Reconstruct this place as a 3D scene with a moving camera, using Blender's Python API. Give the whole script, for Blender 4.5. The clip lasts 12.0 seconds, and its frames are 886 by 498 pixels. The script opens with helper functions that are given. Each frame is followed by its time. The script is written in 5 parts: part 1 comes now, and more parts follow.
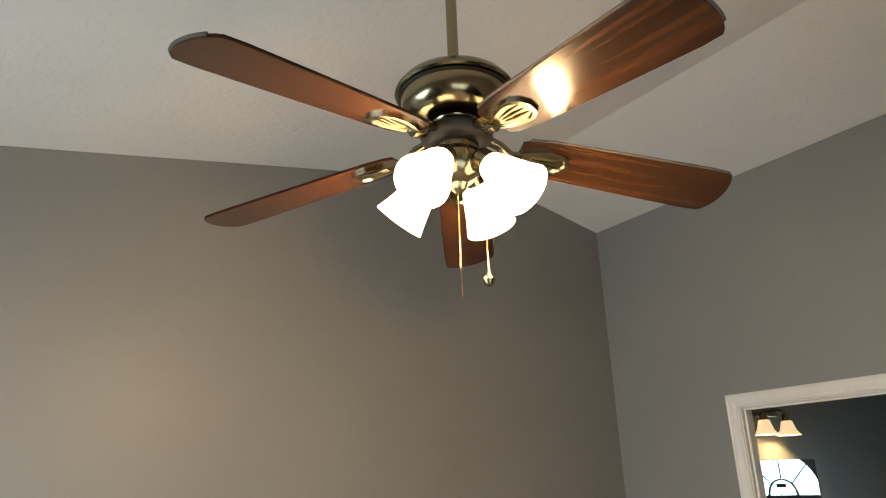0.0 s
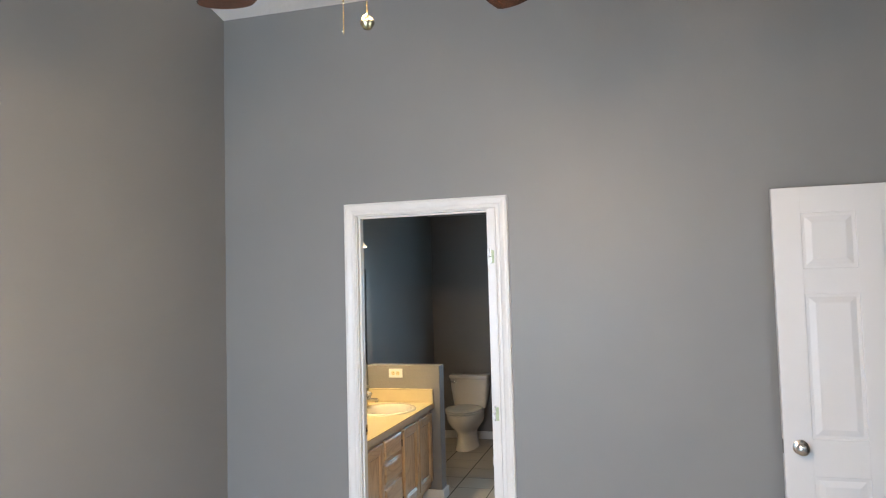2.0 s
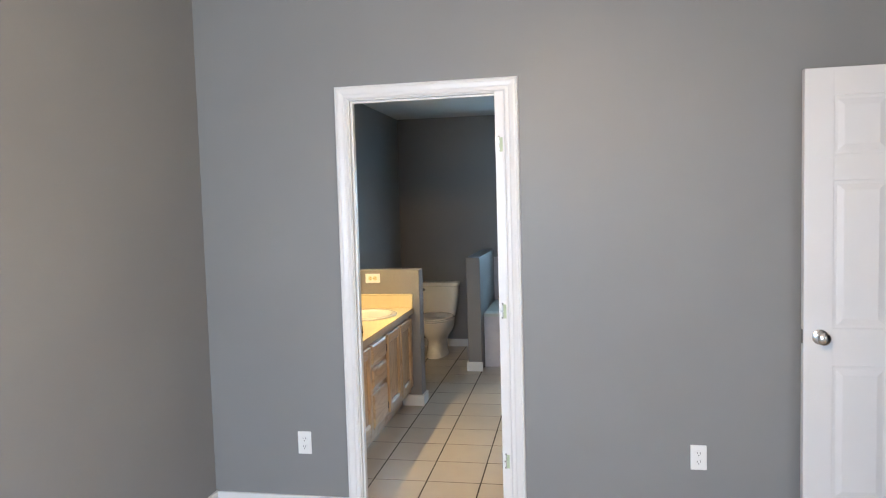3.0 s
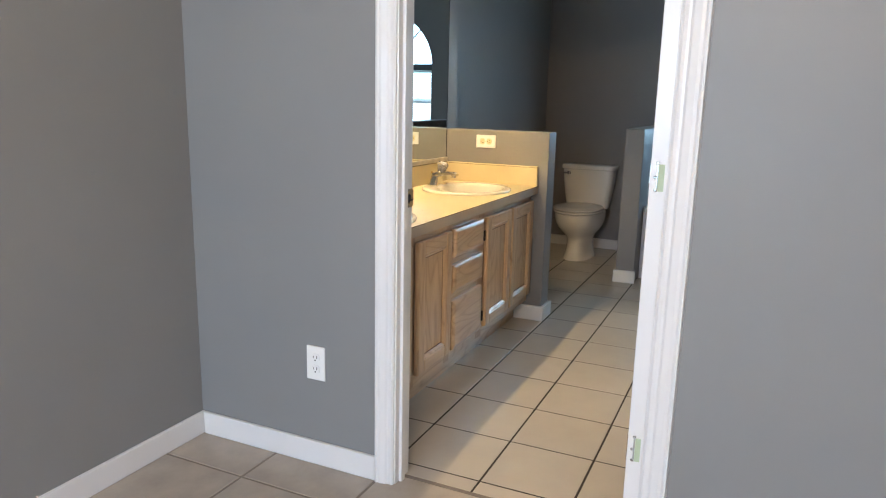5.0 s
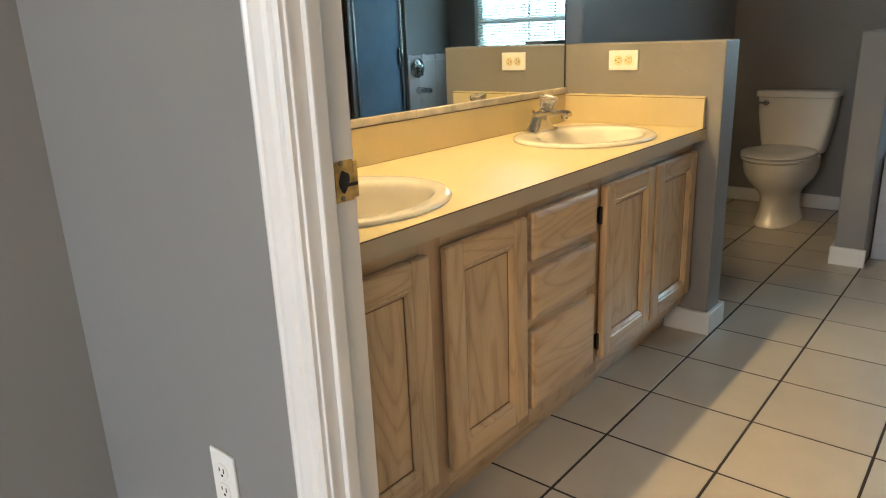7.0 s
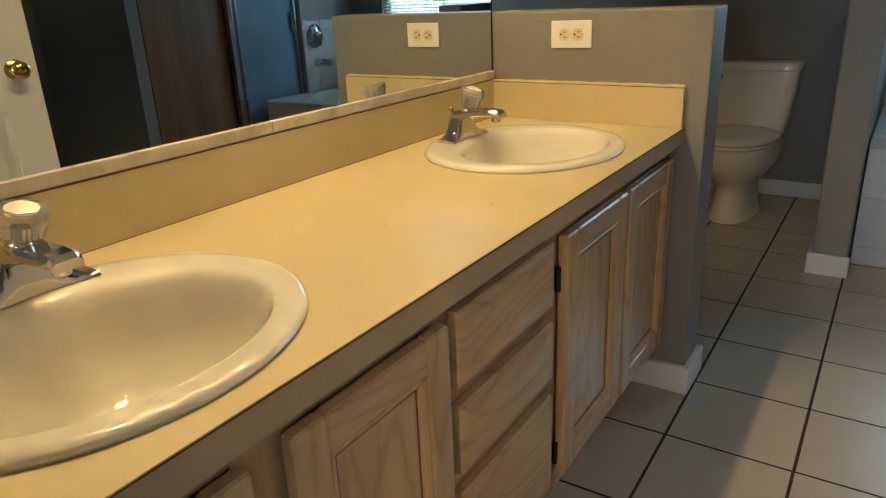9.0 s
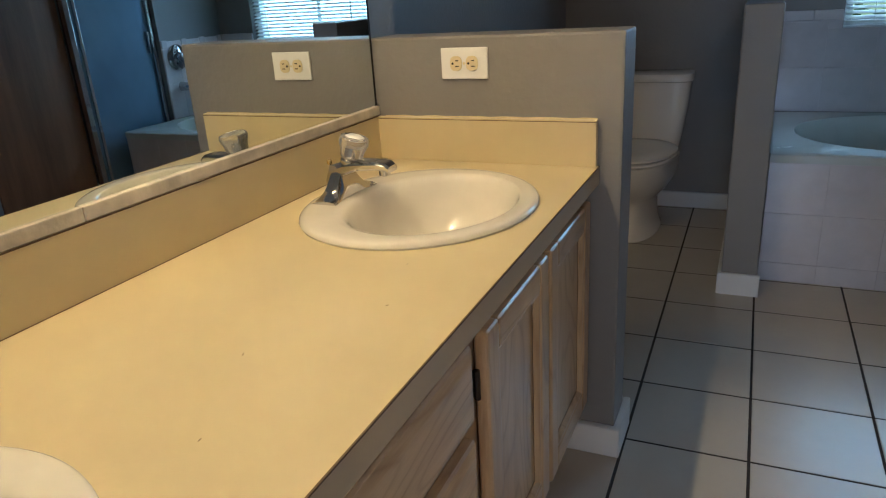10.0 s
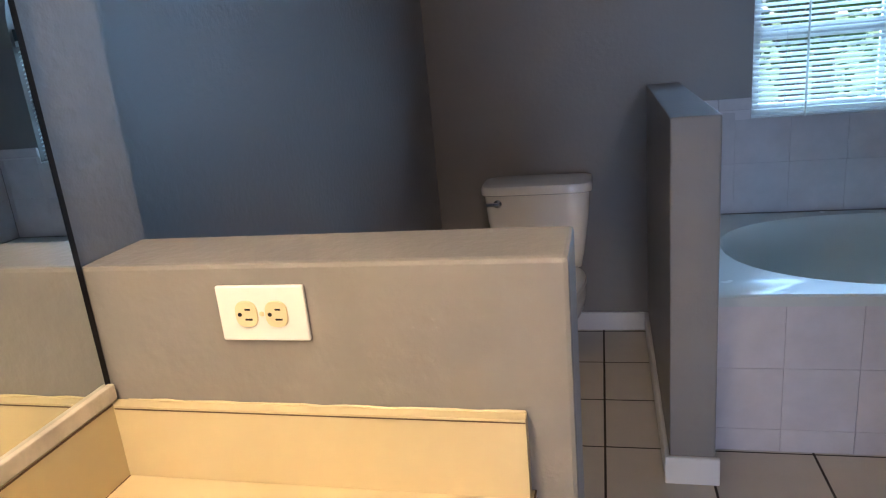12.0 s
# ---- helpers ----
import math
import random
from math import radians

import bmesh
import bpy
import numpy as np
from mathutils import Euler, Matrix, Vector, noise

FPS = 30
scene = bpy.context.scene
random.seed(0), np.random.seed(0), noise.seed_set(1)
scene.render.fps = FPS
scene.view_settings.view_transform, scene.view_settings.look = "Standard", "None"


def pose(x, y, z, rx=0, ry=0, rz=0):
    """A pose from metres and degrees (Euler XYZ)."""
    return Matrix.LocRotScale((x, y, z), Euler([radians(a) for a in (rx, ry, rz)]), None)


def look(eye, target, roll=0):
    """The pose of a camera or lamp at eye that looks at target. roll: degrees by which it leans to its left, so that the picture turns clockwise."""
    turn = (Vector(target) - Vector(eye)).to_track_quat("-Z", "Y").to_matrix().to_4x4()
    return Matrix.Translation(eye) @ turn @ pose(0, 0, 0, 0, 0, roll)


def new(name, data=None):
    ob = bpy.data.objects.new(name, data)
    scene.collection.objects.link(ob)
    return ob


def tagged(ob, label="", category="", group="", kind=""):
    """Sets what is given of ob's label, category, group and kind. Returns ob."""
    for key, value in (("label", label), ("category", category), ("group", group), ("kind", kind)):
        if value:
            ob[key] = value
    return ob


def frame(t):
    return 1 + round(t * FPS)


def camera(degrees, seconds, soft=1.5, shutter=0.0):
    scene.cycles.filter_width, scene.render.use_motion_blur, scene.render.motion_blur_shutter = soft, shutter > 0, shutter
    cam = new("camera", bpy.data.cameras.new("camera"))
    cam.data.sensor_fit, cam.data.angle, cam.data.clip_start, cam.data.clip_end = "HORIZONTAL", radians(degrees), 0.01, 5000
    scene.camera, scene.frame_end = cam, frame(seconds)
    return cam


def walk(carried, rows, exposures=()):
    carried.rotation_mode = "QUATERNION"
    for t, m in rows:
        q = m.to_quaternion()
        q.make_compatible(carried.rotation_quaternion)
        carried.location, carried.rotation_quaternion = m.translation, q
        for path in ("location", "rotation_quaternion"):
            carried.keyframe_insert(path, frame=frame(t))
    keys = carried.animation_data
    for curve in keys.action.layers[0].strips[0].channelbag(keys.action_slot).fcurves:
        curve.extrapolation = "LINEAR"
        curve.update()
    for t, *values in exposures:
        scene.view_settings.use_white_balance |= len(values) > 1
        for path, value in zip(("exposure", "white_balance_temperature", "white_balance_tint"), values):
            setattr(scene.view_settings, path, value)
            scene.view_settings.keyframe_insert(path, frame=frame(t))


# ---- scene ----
cam = camera(65.1, 12.0, soft=1.15)
PATH = [
    (0, (0.882, 1.166, 1.72), (1.964, 2.718, 2.368), -2.0),
    (0.5, (0.727, 1.27, 1.731), (2.153, 2.513, 2.381), -2.7),
    (1, (0.61, 1.377, 1.712), (2.357, 2.236, 2.168), -2.8),
    (1.5, (0.596, 1.546, 1.675), (2.462, 2.204, 1.968), -2.2),
    (2, (0.619, 1.78, 1.647), (2.543, 2.313, 1.759), -1.5),
    (2.5, (0.642, 2.017, 1.581), (2.607, 2.384, 1.532), -1.9),
    (2.7, (0.68, 2.072, 1.567), (2.645, 2.432, 1.475), -1.9),
    (4.3, (1.761, 2.332, 1.285), (3.696, 2.751, 1.002), 1.3),
    (4.5, (1.903, 2.296, 1.276), (3.81, 2.784, 0.921), 1.9),
    (5, (2.275, 2.237, 1.188), (4.051, 3.057, 0.773), 1.3),
    (5.5, (2.683, 2.306, 1.134), (4.364, 3.297, 0.696), 0.3),
    (6, (3.012, 2.348, 1.126), (4.605, 3.452, 0.634), 0.2),
    (6.5, (3.292, 2.391, 1.104), (4.763, 3.631, 0.559), -0.8),
    (6.7, (3.371, 2.433, 1.092), (4.819, 3.690, 0.522), -1.9),
    (8.3, (3.902, 2.767, 1.074), (5.386, 3.944, 0.429), -3.1),
    (8.5, (3.954, 2.803, 1.080), (5.432, 3.979, 0.422), -3.1),
    (9, (4.100, 2.893, 1.097), (5.656, 3.940, 0.404), -2.5),
    (9.5, (4.246, 3.002, 1.104), (5.896, 3.892, 0.407), -3.0),
    (10, (4.377, 3.038, 1.134), (6.078, 3.829, 0.441), -3.5),
    (10.5, (4.614, 3.089, 1.18), (6.352, 3.879, 0.583), -5.2),
    (11, (4.796, 3.144, 1.232), (6.533, 3.929, 0.627), -4.1),
    (11.5, (4.992, 3.227, 1.242), (6.816, 3.823, 0.677), -4.6),
    (12, (5.191, 3.254, 1.265), (7.05, 3.726, 0.701), -5.5),
]
# seconds, stops, kelvin, tint
LIGHT = [
    (0.0, 1.22, 8200, 16), (0.4, 0.44, 8000, 16), (1.0, 0.60, 7600, 16), (1.5, 1.6, 7200, 15),
    (2.0, 2.0, 6700, 19), (2.5, 2.06, 6600, 20), (4.5, 2.12, 6500, 20), (5.5, 2.0, 6800, 20), (6.0, 2.05, 7000, 18), (6.7, 2.05, 7200, 18),
    (8.3, 1.38, 8800, 17), (9.0, 1.27, 7300, 17), (9.5, 1.22, 6400, 18), (10.0, 1.18, 5900, 20), (10.5, 1.15, 5600, 23), (11.0, 1.28, 5650, 26),
    (11.5, 1.55, 5700, 30), (12.0, 2.1, 5900, 31),
]
walk(cam, [(t, look(eye, target, roll)) for t, eye, target, roll in PATH], LIGHT)

# ---- world, sun, large lights ----
world = bpy.data.worlds.new("sky_world")
scene.world = world
world.use_nodes = True
wn = world.node_tree
sky = wn.nodes.new("ShaderNodeTexSky")
sky.sky_type = "NISHITA"
sky.sun_disc = False
sky.sun_elevation, sky.sun_rotation = radians(73), radians(191.3)
wn.links.new(sky.outputs[0], wn.nodes["Background"].inputs[0])
wn.nodes["Background"].inputs[1].default_value = 0.15


def lamp(name, kind, energy, color, m, **more):
    data = bpy.data.lights.new(name, kind)
    data.energy, data.color = energy, color
    if kind == "AREA":
        data.shape, data.size, data.size_y = "RECTANGLE", more["size"], more["size_y"]
    if kind == "POINT":
        data.shadow_soft_size = more["radius"]
    if kind == "SUN":
        data.angle = radians(0.6)
    ob = new(name, data)
    ob.matrix_world = m
    return ob


lamp("sun", "SUN", 4.0, (1.0, 0.95, 0.88), look((-0.6, -3, 10), (0, 0, 0)))
DAY = (0.60, 0.79, 1.0)
WARM = (1.0, 0.72, 0.42)
lamp("bedroom_daylight_fill", "AREA", 32, (0.48, 0.74, 1.0), look((-0.70, 2.95, 1.38), (2.6, 3.0, 0.0)), size=1.5, size_y=1.2)
# fill lamp in the added, unseen south opening, to lift the north wall
lamp("bedroom_daylight_fill", "AREA", 6.5, DAY, look((1.0, 0.47, 1.38), (1.6, 4.0, 0.0)), size=1.4, size_y=1.2)
lamp("bath_window_light", "AREA", 10.5, (0.38, 0.71, 0.98), look((8.20, 2.26, 1.40), (4.0, 2.26, 1.15)), size=0.88, size_y=0.95)
FAN_W, VANITY_W = 9.0, 4.8


# ---- materials ----
def mat(name):
    m = bpy.data.materials.new(name)
    m.use_nodes = True
    return m, m.node_tree.nodes, m.node_tree.links, m.node_tree.nodes["Principled BSDF"]


def noise_node(n, l, coord, scale, detail=4.0, rough=0.55):
    t = n.new("ShaderNodeTexNoise")
    t.inputs["Scale"].default_value, t.inputs["Detail"].default_value, t.inputs["Roughness"].default_value = scale, detail, rough
    l.new(coord, t.inputs["Vector"])
    return t.outputs[0]


def ramp(n, l, fac, stops):
    r = n.new("ShaderNodeValToRGB")
    while len(r.color_ramp.elements) < len(stops):
        r.color_ramp.elements.new(0.5)
    for e, (p, c) in zip(r.color_ramp.elements, stops):
        e.position, e.color = p, (*c, 1)
    l.new(fac, r.inputs[0])
    return r.outputs[0]


def coords(n, l, stretch=(1, 1, 1), shift=False):
    c = n.new("ShaderNodeTexCoord").outputs["Object"]
    if shift:
        info = n.new("ShaderNodeObjectInfo")
        mul = n.new("ShaderNodeMath")
        mul.operation, mul.inputs[1].default_value = "MULTIPLY", 37.0
        l.new(info.outputs["Random"], mul.inputs[0])
        add = n.new("ShaderNodeVectorMath")
        add.operation = "ADD"
        l.new(c, add.inputs[0])
        l.new(mul.outputs[0], add.inputs[1])
        c = add.outputs[0]
    mp = n.new("ShaderNodeMapping")
    mp.inputs["Scale"].default_value = stretch
    l.new(c, mp.inputs[0])
    return mp.outputs[0]


def bump(n, l, b, height, strength, distance=0.002):
    k = n.new("ShaderNodeBump")
    k.inputs["Strength"].default_value, k.inputs["Distance"].default_value = strength, distance
    l.new(height, k.inputs["Height"])
    l.new(k.outputs[0], b.inputs["Normal"])


def surface(name, color, rough, vary=0.06, scale=3.0, grain=160.0, relief=0.15, metal=0.0, gloss=0.5, coat=0.0, stretch=(1, 1, 1), shift=False, distance=0.002):
    """A plain surface with broad stains, fine grain and relief."""
    m, n, l, b = mat(name)
    c = coords(n, l, stretch, shift)
    broad = noise_node(n, l, c, scale, 5)
    lo = tuple(max(0, v * (1 - vary)) for v in color)
    hi = tuple(min(1, v * (1 + vary)) for v in color)
    l.new(ramp(n, l, broad, ((0.3, lo), (0.7, hi))), b.inputs["Base Color"])
    b.inputs["Metallic"].default_value, b.inputs["Specular IOR Level"].default_value, b.inputs["Coat Weight"].default_value = metal, gloss, coat
    mr = n.new("ShaderNodeMapRange")
    mr.inputs["To Min"].default_value, mr.inputs["To Max"].default_value = rough * 0.88, min(1, rough * 1.12)
    l.new(noise_node(n, l, c, scale * 4, 3), mr.inputs[0])
    l.new(mr.outputs[0], b.inputs["Roughness"])
    if relief:
        bump(n, l, b, noise_node(n, l, c, grain, 3), relief, distance)
    return m


def wood(name, dark, light, stretch, rough=0.4, scale=6.0, relief=0.2, shift=True, coat=0.0, arches=False):
    """Streaked timber: grain long on the axis with the small stretch, with pores; arches gives plain-sawn rings."""
    m, n, l, b = mat(name)
    c = coords(n, l, stretch, shift)
    big = noise_node(n, l, c, scale, 6, 0.6)
    w = n.new("ShaderNodeTexWave")
    w.wave_type = "RINGS"
    w.inputs["Scale"].default_value, w.inputs["Distortion"].default_value, w.inputs["Detail"].default_value = scale * 0.35, 12.0, 4.0
    l.new(c, w.inputs[0])
    fine = noise_node(n, l, c, scale * 9, 4, 0.7)
    mix = n.new("ShaderNodeMath")
    mix.operation = "MULTIPLY_ADD"
    mix.inputs[1].default_value = 0.2
    ring = w.outputs[1]
    if arches:
        c2 = coords(n, l, tuple(1.7 if q < 2 else 8.0 for q in stretch), shift)
        many, wrap = n.new("ShaderNodeMath"), n.new("ShaderNodeMath")
        many.operation, many.inputs[1].default_value = "MULTIPLY", 12.0
        wrap.operation, wrap.inputs[1].default_value = "PINGPONG", 0.5
        l.new(noise_node(n, l, c2, 1.0, 1.2, 0.35), many.inputs[0])
        l.new(many.outputs[0], wrap.inputs[0])
        ring = ramp(n, l, wrap.outputs[0], ((0.0, (0.0, 0.0, 0.0)), (0.16, (0.75, 0.75, 0.75)), (0.5, (1.0, 1.0, 1.0))))
        mix.inputs[1].default_value = 0.22
    l.new(ring, mix.inputs[0])
    half = n.new("ShaderNodeMath")
    half.operation, half.inputs[1].default_value = "MULTIPLY", 0.7
    l.new(big, half.inputs[0])
    l.new(half.outputs[0], mix.inputs[2])
    mix2 = n.new("ShaderNodeMath")
    mix2.operation, mix2.inputs[1].default_value = "MULTIPLY_ADD", 0.3
    l.new(fine, mix2.inputs[0])
    l.new(mix.outputs[0], mix2.inputs[2])
    mid = tuple((a + d) / 2 for a, d in zip(dark, light))
    l.new(ramp(n, l, mix2.outputs[0], ((0.25, dark), (0.5, mid), (0.8, light))), b.inputs["Base Color"])
    b.inputs["Roughness"].default_value, b.inputs["Coat Weight"].default_value = rough, coat
    bump(n, l, b, fine, relief, 0.0008)
    return m


def tile_mat(name, color, rough, vary, speck=0.06, coat=0.0, relief=0.05):
    """Fired tile: each piece a little different, clouded glaze."""
    m, n, l, b = mat(name)
    c = coords(n, l, (1, 1, 1), True)
    cloud = noise_node(n, l, c, 9, 6, 0.6)
    info = n.new("ShaderNodeObjectInfo")
    base = ramp(n, l, info.outputs["Random"], ((0.0, tuple(v * (1 - vary) for v in color)), (1.0, tuple(min(1, v * (1 + vary)) for v in color))))
    mul = n.new("ShaderNodeMix")
    mul.data_type, mul.blend_type = "RGBA", "MULTIPLY"
    mul.inputs[0].default_value = 1.0
    l.new(base, mul.inputs[6])
    l.new(ramp(n, l, cloud, ((0.3, (1 - speck * 2,) * 3), (0.7, (1, 1, 1)))), mul.inputs[7])
    l.new(mul.outputs[2], b.inputs["Base Color"])
    b.inputs["Roughness"].default_value, b.inputs["Coat Weight"].default_value = rough, coat
    b.inputs["Coat Roughness"].default_value = 0.1
    bump(n, l, b, noise_node(n, l, c, 22, 3), relief, 0.002)
    return m


def glow(name, color, strength, base=(0.9, 0.86, 0.78)):
    m, n, l, b = mat(name)
    b.inputs["Base Color"].default_value = (*base, 1)
    b.inputs["Emission Color"].default_value = (*color, 1)
    b.inputs["Emission Strength"].default_value = strength
    b.inputs["Roughness"].default_value = 0.4
    return m


def glass_mat(name, color=(1, 1, 1), rough=0.0, ior=1.45, clear=1.0):
    m, n, l, b = mat(name)
    b.inputs["Base Color"].default_value = (*color, 1)
    b.inputs["Transmission Weight"].default_value, b.inputs["Roughness"].default_value, b.inputs["IOR"].default_value = clear, rough, ior
    return m


def thin_glass(name, tint=(0.93, 0.97, 0.96), film=0.0):
    m, n, l, b = mat(name)
    n.remove(b)
    tr, gl, mx, fr = n.new("ShaderNodeBsdfTransparent"), n.new("ShaderNodeBsdfGlossy"), n.new("ShaderNodeMixShader"), n.new("ShaderNodeFresnel")
    tr.inputs[0].default_value = (*tint, 1)
    gl.inputs["Roughness"].default_value = 0.02
    fr.inputs[0].default_value = 1.5
    l.new(fr.outputs[0], mx.inputs[0])
    l.new(tr.outputs[0], mx.inputs[1])
    l.new(gl.outputs[0], mx.inputs[2])
    last = mx.outputs[0]
    if film:
        # hazy pane; the blue window light on it is mixed into the diffuse colour
        df, m2 = n.new("ShaderNodeBsdfDiffuse"), n.new("ShaderNodeMixShader")
        df.inputs[0].default_value = (0.30, 0.46, 0.60, 1)
        spots = ramp(n, l, noise_node(n, l, coords(n, l, (1, 1, 0.6)), 3, 3), ((0.25, (film * 0.8,) * 3), (0.75, (film * 1.2,) * 3)))
        l.new(spots, m2.inputs[0])
        l.new(last, m2.inputs[1])
        l.new(df.outputs[0], m2.inputs[2])
        last = m2.outputs[0]
    l.new(last, n["Material Output"].inputs[0])
    return m


def mirror_mat():
    m, n, l, b = mat("mirror_silver")
    b.inputs["Base Color"].default_value = (0.82, 0.86, 0.84, 1)
    b.inputs["Metallic"].default_value = 1.0
    c = coords(n, l)
    l.new(ramp(n, l, noise_node(n, l, c, 60, 6, 0.7), ((0.62, (0.004,) * 3), (0.8, (0.05,) * 3))), b.inputs["Roughness"])
    return m


def slat_mat():
    """Thin white vinyl that lets some daylight through."""
    m, n, l, b = mat("white_blind_slat")
    b.inputs["Base Color"].default_value, b.inputs["Roughness"].default_value = (0.80, 0.80, 0.77, 1), 0.45
    tl, mx = n.new("ShaderNodeBsdfTranslucent"), n.new("ShaderNodeMixShader")
    tl.inputs[0].default_value = (0.84, 0.86, 0.80, 1)
    l.new(ramp(n, l, noise_node(n, l, coords(n, l, (1, 1, 1), True), 5, 3), ((0.2, (0.30,) * 3), (0.8, (0.38,) * 3))), mx.inputs[0])
    l.new(b.outputs[0], mx.inputs[1])
    l.new(tl.outputs[0], mx.inputs[2])
    l.new(mx.outputs[0], n["Material Output"].inputs[0])
    return m


PAINT = surface("grey_wall_paint", (0.228, 0.226, 0.220), 0.44, 0.03, 1.5, 55, 0.2, gloss=0.32)
TEXTURED = surface("grey_textured_paint", (0.225, 0.212, 0.199), 0.42, 0.03, 1.5, 55, 0.42, gloss=0.4, distance=0.004)
CEILING = surface("white_knockdown_ceiling", (0.72, 0.71, 0.69), 0.85, 0.03, 2.0, 40, 0.6, distance=0.005)
TRIM = surface("white_gloss_trim", (0.70, 0.69, 0.665), 0.32, 0.03, 4.0, 70, 0.10)
DOORWHITE = surface("white_door_paint", (0.67, 0.66, 0.64), 0.38, 0.02, 3.0, 60, 0.12)
BEDTILE = tile_mat("tan_stone_look_tile", (0.42, 0.365, 0.30), 0.35, 0.06, 0.12, relief=0.1)
BEDGROUT = surface("grey_grout", (0.20, 0.17, 0.14), 0.9, 0.12, 8, 300, 0.4)
BATHTILE = tile_mat("cream_glazed_tile", (0.485, 0.435, 0.365), 0.28, 0.035, 0.04, relief=0.06)
BATHGROUT = surface("dark_brown_grout", (0.028, 0.02, 0.015), 0.9, 0.3, 8, 300, 0.4)
TUBTILE = tile_mat("pale_pink_glazed_tile", (0.62, 0.565, 0.56), 0.13, 0.012, 0.07, relief=0.05)
TUBGROUT = surface("pale_grout", (0.62, 0.565, 0.56), 0.8, 0.04, 8, 300, 0.3)
CHINA = surface("bone_vitreous_china", (0.76, 0.71, 0.60), 0.07, 0.07, 7, 40, 0.0, coat=0.3)
TOILETWHITE = surface("white_vitreous_china", (0.80, 0.76, 0.69), 0.09, 0.01, 2, 10, 0.0, coat=0.3)
ACRYLIC = surface("pale_acrylic", (0.52, 0.545, 0.50), 0.26, 0.01, 2, 10, 0.0, coat=0.2)
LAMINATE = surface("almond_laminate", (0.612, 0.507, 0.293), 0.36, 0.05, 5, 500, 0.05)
# laminate under the top's rim, with the shade there mixed into its colour
LAMEDGE = surface("almond_laminate_shaded", (0.47, 0.365, 0.24), 0.42, 0.05, 5, 500, 0.05)
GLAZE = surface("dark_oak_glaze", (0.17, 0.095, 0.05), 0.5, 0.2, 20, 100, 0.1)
CHANNEL = surface("scuffed_cream_channel", (0.62, 0.55, 0.44), 0.5, 0.3, 14, 150, 0.4)
SEAM = surface("dark_laminate_seam", (0.10, 0.055, 0.025), 0.6, 0.1, 5, 100, 0.0)
OAK_V = wood("pickled_oak_upright", (0.29, 0.160, 0.076), (0.60, 0.415, 0.240), (9, 9, 0.7), 0.31, 3.0, coat=0.3, arches=True)
OAK_H = wood("pickled_oak_across", (0.29, 0.160, 0.076), (0.60, 0.415, 0.240), (0.7, 9, 9), 0.31, 3.0, coat=0.3, arches=True)
# oak of the face stiles, darkened to paint the shade between the doors
OAKFRAME = wood("pickled_oak_gap_shade", (0.27, 0.15, 0.075), (0.49, 0.325, 0.19), (9, 9, 0.7), 0.45, 3.0)
WALNUT = wood("walnut_fan_blade", (0.003, 0.0012, 0.0007), (0.042, 0.0165, 0.0068), (0.9, 11, 11), 0.19, 3.0, 0.1, coat=0.12)
WALNUT.node_tree.nodes["Principled BSDF"].inputs["Specular IOR Level"].default_value = 0.3
BLADETOP = surface("dusty_blade_edge", (0.10, 0.085, 0.075), 0.95, 0.3, 30, 300, 0.6)
BRONZE = surface("antique_brass", (0.29, 0.24, 0.150), 0.21, 0.08, 10, 300, 0.04, metal=1.0)
WORNBRASS = surface("tarnished_brass_plate", (0.50, 0.35, 0.15), 0.34, 0.35, 60, 220, 0.25, metal=1.0)
FLYWHEEL = surface("matte_dark_bronze", (0.010, 0.008, 0.007), 0.55, 0.2, 40, 200, 0.1, metal=0.1)
BRASS = surface("polished_brass", (0.80, 0.58, 0.25), 0.16, 0.08, 20, 200, 0.05, metal=1.0)
CHROME = surface("chrome", (0.63, 0.62, 0.62), 0.08, 0.02, 10, 200, 0.0, metal=1.0)
NICKEL = surface("worn_nickel", (0.62, 0.60, 0.56), 0.22, 0.06, 20, 200, 0.05, metal=1.0)
BLACKMETAL = surface("dark_bronze_hinge", (0.035, 0.027, 0.022), 0.45, 0.2, 40, 200, 0.1, metal=0.6)
HOLE = surface("black_recess", (0.008, 0.007, 0.006), 0.9, 0.1, 10, 100, 0.0)
PLATEWHITE = surface("white_plastic", (0.80, 0.79, 0.75), 0.3, 0.01, 5, 100, 0.0)
IVORY = surface("ivory_plastic", (0.72, 0.61, 0.36), 0.35, 0.02, 5, 100, 0.0)
SAGE = surface("pale_green_primer", (0.42, 0.50, 0.33), 0.6, 0.1, 20, 200, 0.2)
BLIND = slat_mat()
VINYL = surface("white_vinyl_frame", (0.74, 0.75, 0.75), 0.4, 0.02, 5, 100, 0.0)
DARKWINDOWFRAME = surface("dark_window_muntin", (0.09, 0.10, 0.10), 0.5, 0.05, 5, 100, 0.0)
BROWNDOOR = wood("dark_brown_wood", (0.10, 0.042, 0.02), (0.24, 0.105, 0.05), (6, 6, 0.5), 0.4, 3.0)
SILVER = mirror_mat()
CRYSTAL = glass_mat("clear_acrylic", (0.97, 0.95, 0.91), 0.09, 1.46, 0.82)
PANE = thin_glass("window_glass")
SHOWERGLASS = thin_glass("shower_glass", (0.80, 0.90, 0.94), 0.45)
FANSHADE = glow("lit_frosted_fan_glass", (1.0, 0.83, 0.58), 2.6)
VANITYSHADE = glow("lit_frosted_vanity_glass", (1.0, 0.80, 0.50), 0.32)
DRAINMETAL = surface("dull_drain_metal", (0.25, 0.23, 0.20), 0.4, 0.2, 30, 100, 0.1, metal=0.9)
LEAF = surface("green_leaf", (0.07, 0.13, 0.035), 0.5, 0.4, 3, 100, 0.0)
